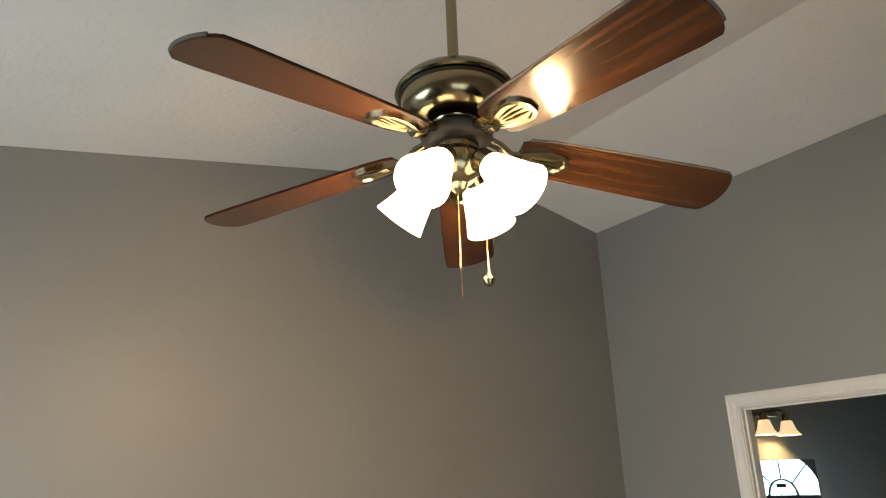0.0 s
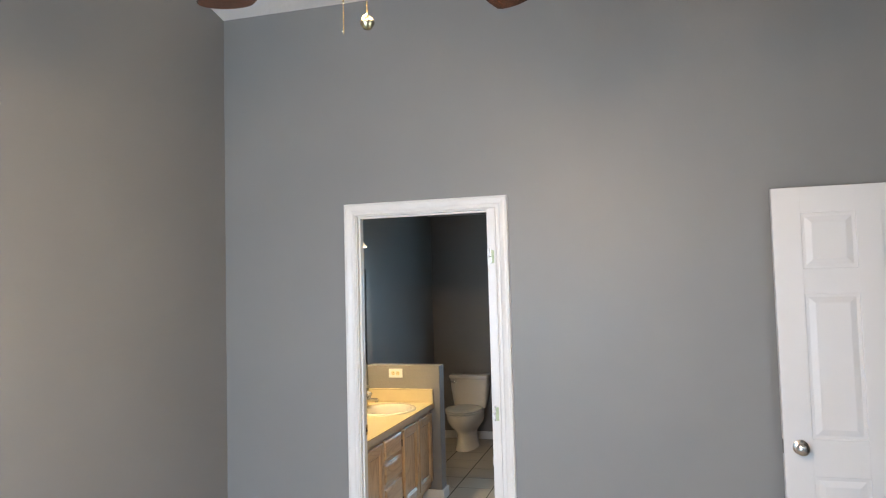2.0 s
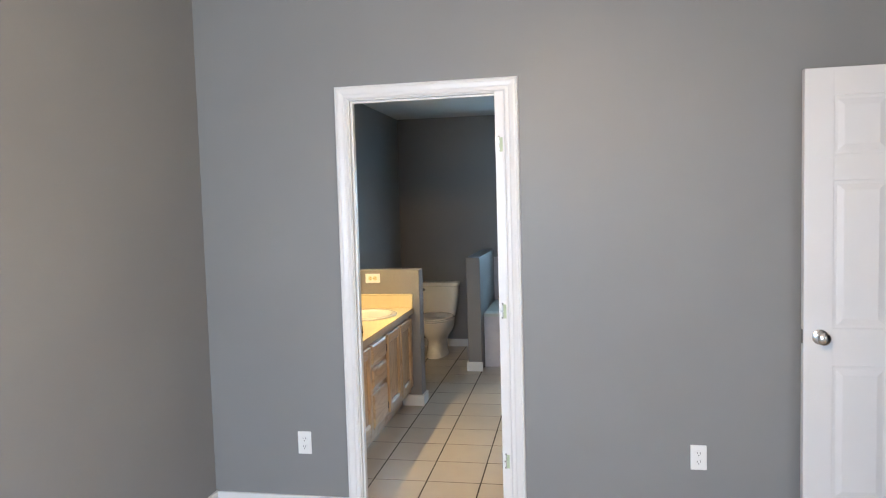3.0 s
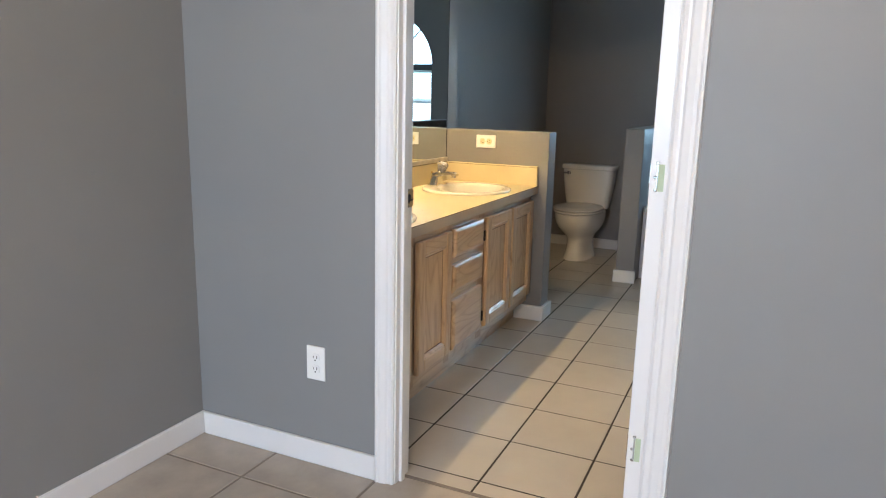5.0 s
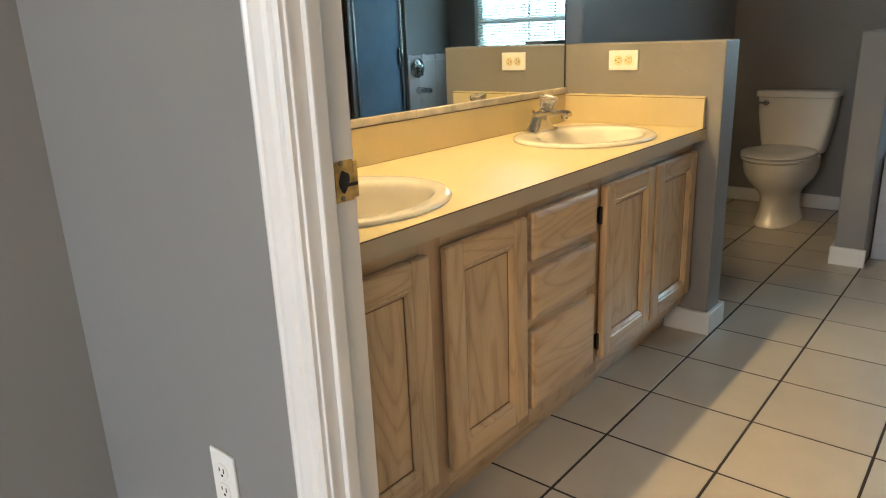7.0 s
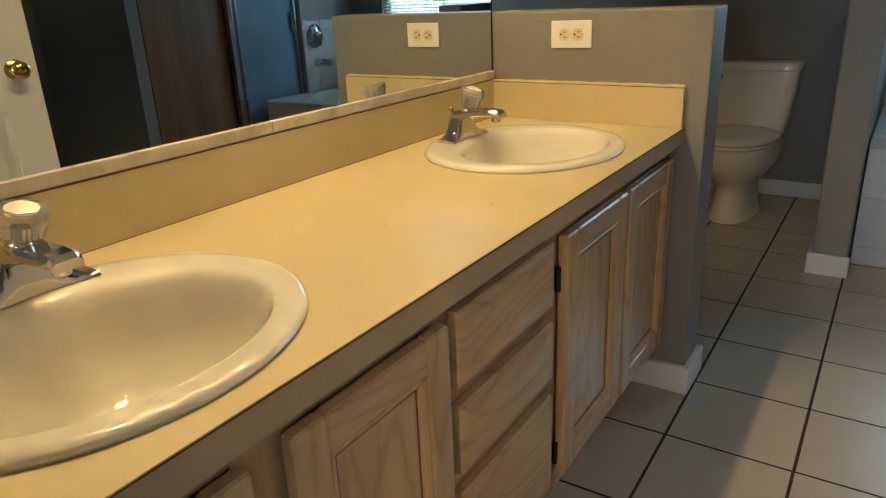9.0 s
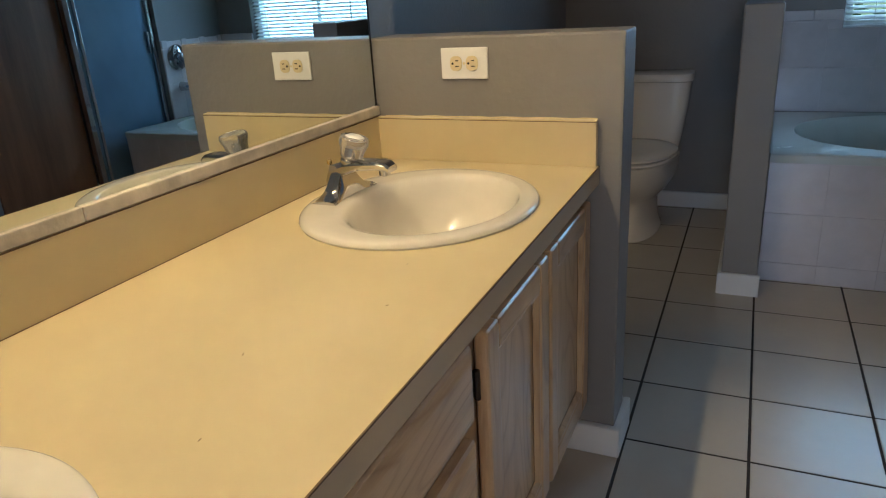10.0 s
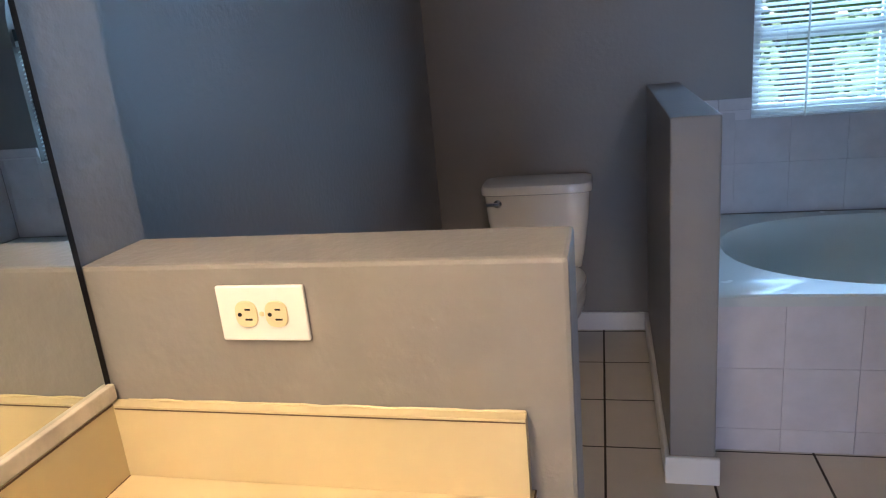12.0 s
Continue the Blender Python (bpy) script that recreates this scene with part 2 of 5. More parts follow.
BARK = surface("grey_bark", (0.16, 0.12, 0.09), 0.9, 0.3, 6, 40, 0.8)
GRASS = surface("lawn_grass", (0.07, 0.12, 0.03), 0.9, 0.3, 2, 60, 0.6)
CORD = surface("white_cord", (0.7, 0.7, 0.68), 0.6, 0.02, 5, 100, 0.0)

# ---- mesh helpers ----
BASES = {}


def box(bm, x0, x1, y0, y1, z0, z1, bevel=0.0, seg=2):
    r = bmesh.ops.create_cube(bm, size=1.0)
    vs = r["verts"]
    bmesh.ops.scale(bm, vec=(x1 - x0, y1 - y0, z1 - z0), verts=vs)
    bmesh.ops.translate(bm, vec=((x0 + x1) / 2, (y0 + y1) / 2, (z0 + z1) / 2), verts=vs)
    if bevel:
        es = list({e for v in vs for e in v.link_edges})
        bmesh.ops.bevel(bm, geom=es, offset=bevel, segments=seg, profile=0.6, affect="EDGES")
    return bm


def boxed(*a, **k):
    return box(bmesh.new(), *a, **k)


def loft(bm, rings, cap0=True, cap1=True):
    """Skin rings of equal length; rings are lists of points."""
    vs = [[bm.verts.new(p) for p in r] for r in rings]
    n = len(vs[0])
    for a, b in zip(vs, vs[1:]):
        for i in range(n):
            bm.faces.new((a[i], a[(i + 1) % n], b[(i + 1) % n], b[i]))
    if cap0:
        bm.faces.new(vs[0][::-1])
    if cap1:
        bm.faces.new(vs[-1])
    return bm


def oval(cx, cy, z, a, b, n=40, power=2.0):
    out = []
    for i in range(n):
        t = 2 * math.pi * i / n
        c, s = math.cos(t), math.sin(t)
        out.append((cx + a * math.copysign(abs(c) ** (2 / power), c), cy + b * math.copysign(abs(s) ** (2 / power), s), z))
    return out


def turned(bm, profile, m=None, n=28, cap0=True, cap1=True):
    """A lathe of (radius, height) pairs about z, laid by m."""
    m = m or Matrix()
    rings = [[m @ Vector((r * math.cos(2 * math.pi * i / n), r * math.sin(2 * math.pi * i / n), z)) for i in range(n)] for r, z in profile]
    return loft(bm, rings, cap0, cap1)


def tube(bm, pts, radius, n=12):
    """A round rod through points; radius may be a list."""
    pts = [Vector(p) for p in pts]
    rad = radius if isinstance(radius, (list, tuple)) else [radius] * len(pts)
    rings = []
    for i, p in enumerate(pts):
        d = (pts[min(i + 1, len(pts) - 1)] - pts[max(i - 1, 0)]).normalized()
        u = d.cross(Vector((0.3, 0.5, 0.81))).normalized()
        v = d.cross(u)
        rings.append([p + rad[i] * (math.cos(2 * math.pi * k / n) * u + math.sin(2 * math.pi * k / n) * v) for k in range(n)])
    return loft(bm, rings)


def prism(bm, poly, axis, a, b):
    """A polygon given in the two other axes, extruded along axis from a to b."""
    def put(p, h):
        return {"x": (h, p[0], p[1]), "y": (p[0], h, p[1]), "z": (p[0], p[1], h)}[axis]
    return loft(bm, [[put(p, a) for p in poly], [put(p, b) for p in poly]])


def finish(name, bm, material, smooth=False):
    bmesh.ops.recalc_face_normals(bm, faces=bm.faces)
    me = bpy.data.meshes.new(name)
    bm.to_mesh(me)
    bm.free()
    me.materials.append(material)
    if smooth:
        me.polygons.foreach_set("use_smooth", [True] * len(me.polygons))
        me.set_sharp_from_angle(angle=radians(38))
    return me


def thing(name, at, label, category, group=""):
    ob = new(name)
    ob.location = at
    ob.empty_display_size = 0.1
    BASES[ob.name] = Vector(at)
    return tagged(ob, label, category, group)


def part(name, bm, material, parent, label="", smooth=False):
    """One mesh in world places, hung under a thing or a part."""
    base = BASES[parent.name]
    bmesh.ops.translate(bm, vec=-base, verts=bm.verts)
    ob = new(name, finish(name, bm, material, smooth))
    ob.parent = parent
    BASES[ob.name] = base
    return tagged(ob, label) if label else ob


def solid(name, bm, material, label, category, group="", smooth=False, at=(0, 0, 0)):
    bmesh.ops.translate(bm, vec=-Vector(at), verts=bm.verts)
    ob = new(name, finish(name, bm, material, smooth))
    ob.location = at
    BASES[ob.name] = Vector(at)
    return tagged(ob, label, category, group)


def structure(name, bm, material, label="", category="", smooth=False):
    ob = new(name, finish(name, bm, material, smooth))
    BASES[ob.name] = Vector((0, 0, 0))
    return tagged(ob, label, category, kind="structure")


# ---- plan ----
BX0, BX1, BY0, BY1 = -0.75, 4.03, 0.42, 3.987      # bedroom
WX = 4.118                                         # bath face of the door wall
EX = 8.09                                          # bath outer wall
MY, AY, SY = 3.905, 3.985, 0.60                    # mirror wall, alcove wall, south wall
RIDGE_X, RIDGE_Z, SLOPE = 3.22, 3.365, 0.165
BCEIL = 2.445
TH = 0.12


def roof(x):
    return RIDGE_Z - abs(x - RIDGE_X) * (SLOPE if x < RIDGE_X else 0.205)


# floors
structure("floor_bedroom", boxed(BX0 - TH, 4.09, BY0 - TH, BY1 + TH, -0.12, -0.0016), BEDGROUT, "grey grout bed of the bedroom tile floor", "floor")
FLOOR_BED = bpy.data.objects["floor_bedroom"]
structure("floor_bathroom", boxed(4.09, EX + TH, SY - TH, AY + TH, -0.12, -0.0014), BATHGROUT, "dark grout bed of the bathroom tile floor", "floor")
FLOOR_BATH = bpy.data.objects["floor_bathroom"]

# gabled north wall of the bedroom
gable = [(BX0 - TH, 0), (BX1, 0), (BX1, roof(BX1)), (RIDGE_X, RIDGE_Z), (BX0 - TH, roof(BX0 - TH))]
structure("wall_north", prism(bmesh.new(), gable, "y", BY1, BY1 + TH), PAINT, "matte grey painted bedroom wall", "wall")
# south wall with the entry doorway and an opening for the added, unseen window
bm = bmesh.new()
SX0, SX1 = 0.25, 1.75
prism(bm, [(BX0 - TH, 0), (SX0, 0), (SX0, roof(SX0)), (BX0 - TH, roof(BX0 - TH))], "y", BY0 - TH, BY0)
prism(bm, [(SX0, 0), (SX1, 0), (SX1, 0.7), (SX0, 0.7)], "y", BY0 - TH, BY0)
prism(bm, [(SX0, 2.05), (SX1, 2.05), (SX1, roof(SX1)), (SX0, roof(SX0))], "y", BY0 - TH, BY0)
prism(bm, [(SX1, 0), (3.16, 0), (3.16, roof(3.16)), (SX1, roof(SX1))], "y", BY0 - TH, BY0)
prism(bm, [(3.16, 2.06), (3.96, 2.06), (3.96, roof(3.96)), (RIDGE_X, RIDGE_Z), (3.16, roof(3.16))], "y", BY0 - TH, BY0)
prism(bm, [(3.96, 0), (BX1, 0), (BX1, roof(BX1)), (3.96, roof(3.96))], "y", BY0 - TH, BY0)
structure("wall_south", bm, PAINT, "matte grey painted bedroom wall with doorway", "wall")
bm = bmesh.new()
box(bm, 2.5, 4.7, -0.95, -0.85, 0, 2.6)
box(bm, 2.4, 2.5, -0.95, BY0 - TH, 0, 2.6)
box(bm, 4.6, 4.7, -0.95, BY0 - TH, 0, 2.6)
structure("wall_hall", bm, PAINT, "plain grey hall wall", "wall")
structure("floor_hall", boxed(2.4, 4.7, -0.95, BY0 - TH, -0.12, -0.001), BEDTILE, "tan hall floor", "floor")
structure("ceiling_hall", boxed(2.4, 4.7, -0.95, BY0 - TH, 2.44, 2.5), CEILING, "white hall ceiling", "ceiling")
# west wall with the window opening
WY0, WY1, WZ0, WZ1 = 2.15, 3.75, 0.70, 2.05
bm = bmesh.new()
top = roof(BX0)
box(bm, BX0 - TH, BX0, BY0, WY0, 0, top)
box(bm, BX0 - TH, BX0, WY1, BY1, 0, top)
box(bm, BX0 - TH, BX0, WY0, WY1, 0, WZ0)
box(bm, BX0 - TH, BX0, WY0, WY1, WZ1, top)
structure("wall_west", bm, PAINT, "matte grey painted bedroom wall with window", "wall")
# door wall between bedroom and bathroom
DY0, DY1, DZ = 2.445, 3.212, 2.052
bm = bmesh.new()
box(bm, BX1, WX, BY0 - TH, DY0, 0, roof(BX1) + 0.02)
box(bm, BX1, WX, DY1, BY1 + TH, 0, roof(BX1) + 0.02)
box(bm, BX1, WX, DY0, DY1, DZ, roof(BX1) + 0.02)
structure("wall_east", bm, PAINT, "matte grey painted wall with the bathroom doorway", "wall")
# cathedral ceiling
prof = [(BX0 - TH, roof(BX0 - TH)), (RIDGE_X, RIDGE_Z), (WX, roof(WX)), (WX, roof(WX) + 0.12), (RIDGE_X, RIDGE_Z + 0.12), (BX0 - TH, roof(BX0 - TH) + 0.12)]
structure("ceiling_bedroom", prism(bmesh.new(), prof, "y", BY0 - TH, BY1 + TH), CEILING, "white knockdown textured cathedral ceiling", "ceiling")

# bathroom shell
structure("wall_vanity", boxed(WX, 6.03, MY, AY + TH, 0, BCEIL), TEXTURED, "grey textured wall behind the vanity mirror", "wall")
structure("wall_alcove", boxed(6.03, EX + TH, AY, AY + TH, 0, BCEIL), TEXTURED, "grey textured wall beside the toilet", "wall")
structure("wall_bath_south", boxed(WX, EX + TH, SY - TH, SY, 0, BCEIL), PAINT, "grey bathroom wall", "wall")
structure("ceiling_bathroom", boxed(WX, EX + TH, SY - TH, AY + TH, BCEIL, BCEIL + 0.1), CEILING, "white textured bathroom ceiling", "ceiling")
# outer wall with the arched window opening
AWY0, AWY1, AWZ0, AWZ1 = 1.80, 2.72, 0.885, 1.50
ARC_C, ARC_R = (AWY0 + AWY1) / 2, (AWY1 - AWY0) / 2
bm = bmesh.new()
box(bm, EX, EX + TH, SY, AWY0, 0, BCEIL)
box(bm, EX, EX + TH, AWY1, AY, 0, BCEIL)
box(bm, EX, EX + TH, AWY0, AWY1, 0, AWZ0)
arc = [(ARC_C - ARC_R * math.cos(math.pi * i / 24), AWZ1 + ARC_R * math.sin(math.pi * i / 24)) for i in range(25)]
lid = arc + [(AWY1, BCEIL), (AWY0, BCEIL)]
prism(bm, lid, "x", EX, EX + TH)
structure("wall_bath_east", bm, TEXTURED, "grey bathroom wall with an arched window opening", "wall")

# half-height partitions
structure("wall_pony_1", boxed(5.893, 6.022, 3.298, MY, 0, 1.04, bevel=0.006), TEXTURED, "grey half-height partition at the end of the vanity", "half wall")
structure("wall_pony_2", boxed(7.0, EX, 2.984, 3.107, 0, 1.04, bevel=0.006), TEXTURED, "grey half-height partition between toilet and bathtub", "half wall")


def baseboard(bm, x0, x1, y0, y1, h=0.082):
    """A skirting run with an eased top edge."""
    box(bm, x0, x1, y0, y1, 0, h, bevel=0.0055, seg=3)


bm = bmesh.new()
baseboard(bm, BX0, BX1, BY1 - 0.014, BY1)
structure("baseboard_north", bm, TRIM, "white painted baseboard", "baseboard")
bm = bmesh.new()
baseboard(bm, BX1 - 0.014, BX1, DY1 + 0.052, BY1 - 0.015)
baseboard(bm, BX1 - 0.014, BX1, BY0, DY0 - 0.066)
structure("baseboard_east", bm, TRIM, "white painted baseboard", "baseboard")
bm = bmesh.new()
baseboard(bm, BX0, BX0 + 0.014, BY0, BY1 - 0.015)
structure("baseboard_west", bm, TRIM, "white painted baseboard", "baseboard")
bm = bmesh.new()
baseboard(bm, 5.872, 5.893, 3.280, 3.45, 0.083)
baseboard(bm, 5.893, 6.037, 3.280, 3.298, 0.083)
baseboard(bm, 6.022, 6.037, 3.298, AY - 0.015, 0.086)
structure("baseboard_pony_1", bm, TRIM, "white baseboard round the half wall", "baseboard")
bm = bmesh.new()
baseboard(bm, 6.985, 7.0, 2.973, 3.121, 0.086)
baseboard(bm, 7.0, EX - 0.015, 3.107, 3.121, 0.086)
structure("baseboard_pony_2", bm, TRIM, "white baseboard round the half wall", "baseboard")
bm = bmesh.new()
baseboard(bm, EX - 0.015, EX, 3.121, AY - 0.015)
baseboard(bm, 6.037, EX - 0.015, AY - 0.015, AY)
structure("baseboard_alcove", bm, TRIM, "white baseboard behind the toilet", "baseboard")

# ---- doorway trim ----
door1 = tagged(new("door_1"), "white trimmed doorway with its door taken off", "doorway", kind="structure")
BASES[door1.name] = Vector((0, 0, 0))
PROFILE = [(0.0, 0.0), (0.0, 0.008), (0.006, 0.012), (0.014, 0.010), (0.020, 0.010), (0.026, 0.014), (0.042, 0.017), (0.050, 0.016), (0.055, 0.019), (0.061, 0.017), (0.064, 0.0)]


def casing(x, side):
    """Moulded trim round the opening on the face x, standing out on side."""
    yl, yr, zt = DY1 - 0.012, DY0 + 0.006, DZ - 0.012
    for name, rings in (
        ("casing_leg", [[(x + side * d, yl + u, 0) for u, d in PROFILE], [(x + side * d, yl + u, zt + u) for u, d in PROFILE]]),
        ("casing_leg", [[(x + side * d, yr - u * 1.05, 0) for u, d in PROFILE], [(x + side * d, yr - u * 1.05, zt + u) for u, d in PROFILE]]),
        ("casing_head", [[(x + side * d, yl + u, zt + u) for u, d in PROFILE], [(x + side * d, yr - u * 1.05, zt + u) for u, d in PROFILE]]),
    ):
        part(name, loft(bmesh.new(), rings), TRIM, door1)


casing(BX1, -1)
part("jamb", boxed(BX1 - 0.001, WX + 0.001, DY1 - 0.017, DY1, 0, DZ, bevel=0.002), TRIM, door1)
# hinge jamb: a thick stud facing with its edge towards the bedroom
JY = 2.494
part("jamb", boxed(BX1 - 0.001, WX + 0.001, DY0 + 0.009, JY, 0, DZ, bevel=0.002), TRIM, door1)
part("caulk_line", boxed(BX1 - 0.0002, WX, DY0, DY0 + 0.009, 0, DZ), TRIM, door1, "painted caulk between casing and jamb")
part("jamb_head", boxed(BX1 - 0.001, WX + 0.001, JY, DY1 - 0.017, DZ - 0.017, DZ, bevel=0.002), TRIM, door1)
part("door_stop", boxed(4.050, 4.074, DY1 - 0.028, DY1 - 0.017, 0, DZ - 0.017, bevel=0.003), TRIM, door1)
part("door_stop", boxed(4.050, 4.074, JY, DY1 - 0.028, DZ - 0.028, DZ - 0.017, bevel=0.003), TRIM, door1)
for z in (1.80, 1.021, 0.30):
    jx = BX1 - 0.001
    leaf = part("hinge_mortise", boxed(jx - 0.0012, jx + 0.002, 2.460, 2.474, z - 0.036, z + 0.030, bevel=0.0005), SAGE, door1, "bare green-painted hinge mortise")
    part("hinge_leaf", boxed(jx - 0.003, jx - 0.0005, 2.4745, 2.4785, z - 0.037, z + 0.035, bevel=0.0008), NICKEL, leaf, "worn nickel leaf edge")
    part("hinge_leaf", boxed(jx + 0.002, jx + 0.034, JY - 0.0005, JY + 0.0018, z - 0.037, z + 0.035, bevel=0.0008), NICKEL, leaf, "worn nickel leaf")
    for dz, dy in ((-0.033, 2.479), (-0.002, 2.481), (0.033, 2.477)):
        part("screw", turned(bmesh.new(), ((0.0045, 0), (0.0045, 0.0015), (0.0025, 0.003)), Matrix.Translation((jx - 0.001, dy, z + dz)) @ pose(0, 0, 0, 0, -90, 0), 10), NICKEL, leaf)
# strike plate on the other jamb
sj = DY1 - 0.017
bm = bmesh.new()
box(bm, 4.081, 4.114, sj - 0.0022, sj - 0.0002, 0.876, 0.932, bevel=0.0009)
box(bm, 4.1135, 4.1225, sj - 0.0024, sj - 0.0002, 0.879, 0.929, bevel=0.0011)
strike = part("strike_plate", bm, WORNBRASS, door1, "worn brass strike plate")
bm = bmesh.new()
ragged = [(4.097 + (0.0085 + 0.0016 * math.sin(i * math.pi / 4.5 + 0.7)) * math.cos(i * math.pi / 9), 0.904 + (0.0150 + 0.0022 * math.sin(i * math.pi / 3 + 1)) * math.sin(i * math.pi / 9)) for i in range(18)]
loft(bm, [[(x, sj - 0.0030, z) for x, z in ragged], [(x, sj - 0.0018, z) for x, z in ragged]])
part("latch_hole", bm, HOLE, strike, "ragged latch hole")
part("scrape_mark", boxed(4.1035, 4.1215, sj - 0.0032, sj - 0.0018, 0.8955, 0.9005, bevel=0.0006), HOLE, strike, "dark gouge from the latch")
for z in (0.881, 0.929):
    part("screw", turned(bmesh.new(), ((0.004, 0), (0.004, 0.0012), (0.002, 0.002)), Matrix.Translation((4.093, sj - 0.0022, z)) @ pose(0, 0, 0, 90), 12), DRAINMETAL, strike)
part("threshold", boxed(4.083, 4.097, JY, DY1 - 0.017, -0.006, 0.001), BEDGROUT, door1)


# ---- panelled doors ----
def panel_door(at, turn, width, height, knob_mat, label, knob_side=1):
    """A six-panel door leaf; its hinge edge at the base, the leaf along local x."""
    d = thing("panel_door", (0, 0, 0), label, "door")
    T = 0.035
    part("core", boxed(0.004, width - 0.004, -T / 2 + 0.007, T / 2 - 0.007, 0.012, height - 0.004), DOORWHITE, d)
    st, mid = 0.115, 0.10
    rows = ((0.22, 0.80), (0.96, 1.58), (1.69, height - 0.115))
    bm = bmesh.new()
    xs = (0, st, (width - mid) / 2, (width + mid) / 2, width - st, width)
    for a, b in ((xs[0], xs[1]), (xs[2], xs[3]), (xs[4], xs[5])):
        box(bm, a, b, -T / 2, T / 2, 0.01, height, bevel=0.0025)
    for z0, z1 in ((0.01, rows[0][0]), (rows[0][1], rows[1][0]), (rows[1][1], rows[2][0]), (rows[2][1], height)):
        for a, b in ((xs[1], xs[2]), (xs[3], xs[4])):
            box(bm, a - 0.003, b + 0.003, -T / 2 + 0.0003, T / 2 - 0.0003, z0, z1, bevel=0.0025)
    part("frame", bm, DOORWHITE, d)
    for a, b in ((xs[1], xs[2]), (xs[3], xs[4])):
        for z0, z1 in rows:
            bm = bmesh.new()
            for s in (-1, 1):
                o = [(a + 0.012, z0 + 0.012), (b - 0.012, z0 + 0.012), (b - 0.012, z1 - 0.012), (a + 0.012, z1 - 0.012)]
                i = [(a + 0.040, z0 + 0.040), (b - 0.040, z0 + 0.040), (b - 0.040, z1 - 0.040), (a + 0.040, z1 - 0.040)]
                loft(bm, [[(x, s * (T / 2 - 0.0075), z) for x, z in o], [(x, s * (T / 2 - 0.001), z) for x, z in i]])
            part("panel", bm, DOORWHITE, d)
    for s in (-1, 1):
        m = Matrix.Translation((width - 0.065, s * T / 2, 0.925)) @ pose(0, 0, 0, -90 * s)
        k = part("knob", turned(bmesh.new(), ((0.0, 0.0), (0.032, 0.0), (0.032, 0.004), (0.024, 0.009), (0.012, 0.012), (0.011, 0.026), (0.020, 0.034), (0.027, 0.044), (0.027, 0.054), (0.020, 0.062), (0.006, 0.065), (0, 0.065)), m, 24, False, False), knob_mat, d, "round door knob", True)
    part("latch_plate", boxed(width - 0.002, width + 0.001, -0.012, 0.012, 0.895, 0.955), knob_mat, d)
    d.matrix_world = pose(*at, 0, 0, turn)
    return d


panel_door((3.955, 0.44, 0.0), 90, 0.755, 2.045, NICKEL, "open white six-panel entry door standing against the grey wall")
panel_door((4.56, 2.45, 0.0), 8, 0.745, 2.03, BRASS, "open white six-panel closet door with a brass knob")
structure("wall_closet", boxed(WX, 4.56, SY, 2.36, 0, BCEIL), PAINT, "grey closet wall inside the bathroom", "wall")


# ---- outlets ----
def outlet(at, turn, upright, face_mat, label):
    """A duplex wall outlet; plate in local x-z, facing -y."""
    o = thing("wall_outlet", (0, 0, 0), label, "outlet", "wall outlets")
    part("cover_plate", boxed(-0.035, 0.035, -0.006, 0.0, -0.057, 0.057, bevel=0.003, seg=3), PLATEWHITE, o)
    for s in (-1, 1):
        r = part("receptacle", loft(bmesh.new(), [[(x, -0.0055, z) for x, z, _ in oval(0, s * 0.0195, 0, 0.0165, 0.0145, 28, 2.8)], [(x, -0.0085, z) for x, z, _ in oval(0, s * 0.0195, 0, 0.0160, 0.0140, 28, 2.8)]]), face_mat, o)
        for dx, h in ((-0.0063, 0.0035), (0.0063, 0.0045)):
            part("slot", boxed(dx - 0.0011, dx + 0.0011, -0.0092, -0.0084, s * 0.0195 + 0.003 - h, s * 0.0195 + 0.003 + h), HOLE, r)
        part("ground_hole", turned(bmesh.new(), ((0.0026, 0), (0.0026, 0.0008)), Matrix.Translation((0, -0.0084, s * 0.0195 - 0.008)) @ pose(0, 0, 0, 90), 12), HOLE, r)
    part("screw", turned(bmesh.new(), ((0.003, 0), (0.003, 0.001), (0.001, 0.0016)), Matrix.Translation((0, -0.006, 0)) @ pose(0, 0, 0, 90), 12), face_mat, o)
    o.matrix_world = pose(*at, 0, 0, turn) @ (Matrix() if upright else pose(0, 0, 0, 0, 90, 0))
    return o


outlet((BX1, 3.488, 0.353), -90, True, PLATEWHITE, "white duplex outlet low on the grey wall beside the doorway")
outlet((BX1, 1.605, 0.353), -90, True, PLATEWHITE, "white duplex outlet low on the grey wall near the entry door")
outlet((5.893, 3.659, 0.979), -90, False, IVORY, "ivory duplex outlet with white plate on the half wall")


# ---- ceiling fan ----
FX, FY = 1.668, 2.228
fan = thing("ceiling_fan", (FX, FY, 2.33), "five-blade walnut ceiling fan with antique brass motor and lit glass shades", "ceiling fan")
at_fan = Matrix.Translation((FX, FY, 0))
part("downrod", turned(bmesh.new(), ((0.0125, 2.60), (0.0125, 3.09)), at_fan, 20), BRONZE, fan, smooth=True)
part("canopy", turned(bmesh.new(), ((0.02, 3.02), (0.05, 3.04), (0.065, 3.075), (0.067, 3.115)), at_fan, 32), BRONZE, fan, smooth=True)
part("motor_housing", turned(bmesh.new(), ((0.02, 2.580), (0.05, 2.576), (0.088, 2.564), (0.117, 2.546), (0.129, 2.531), (0.131, 2.525), (0.127, 2.521), (0.117, 2.520), (0.118, 2.506), (0.115, 2.486), (0.104, 2.468), (0.088, 2.458), (0.060, 2.455), (0.053, 2.452), (0.050, 2.446), (0.046, 2.444), (0.046, 2.428)), at_fan, 48), BRONZE, fan, "brushed antique brass motor housing", True)
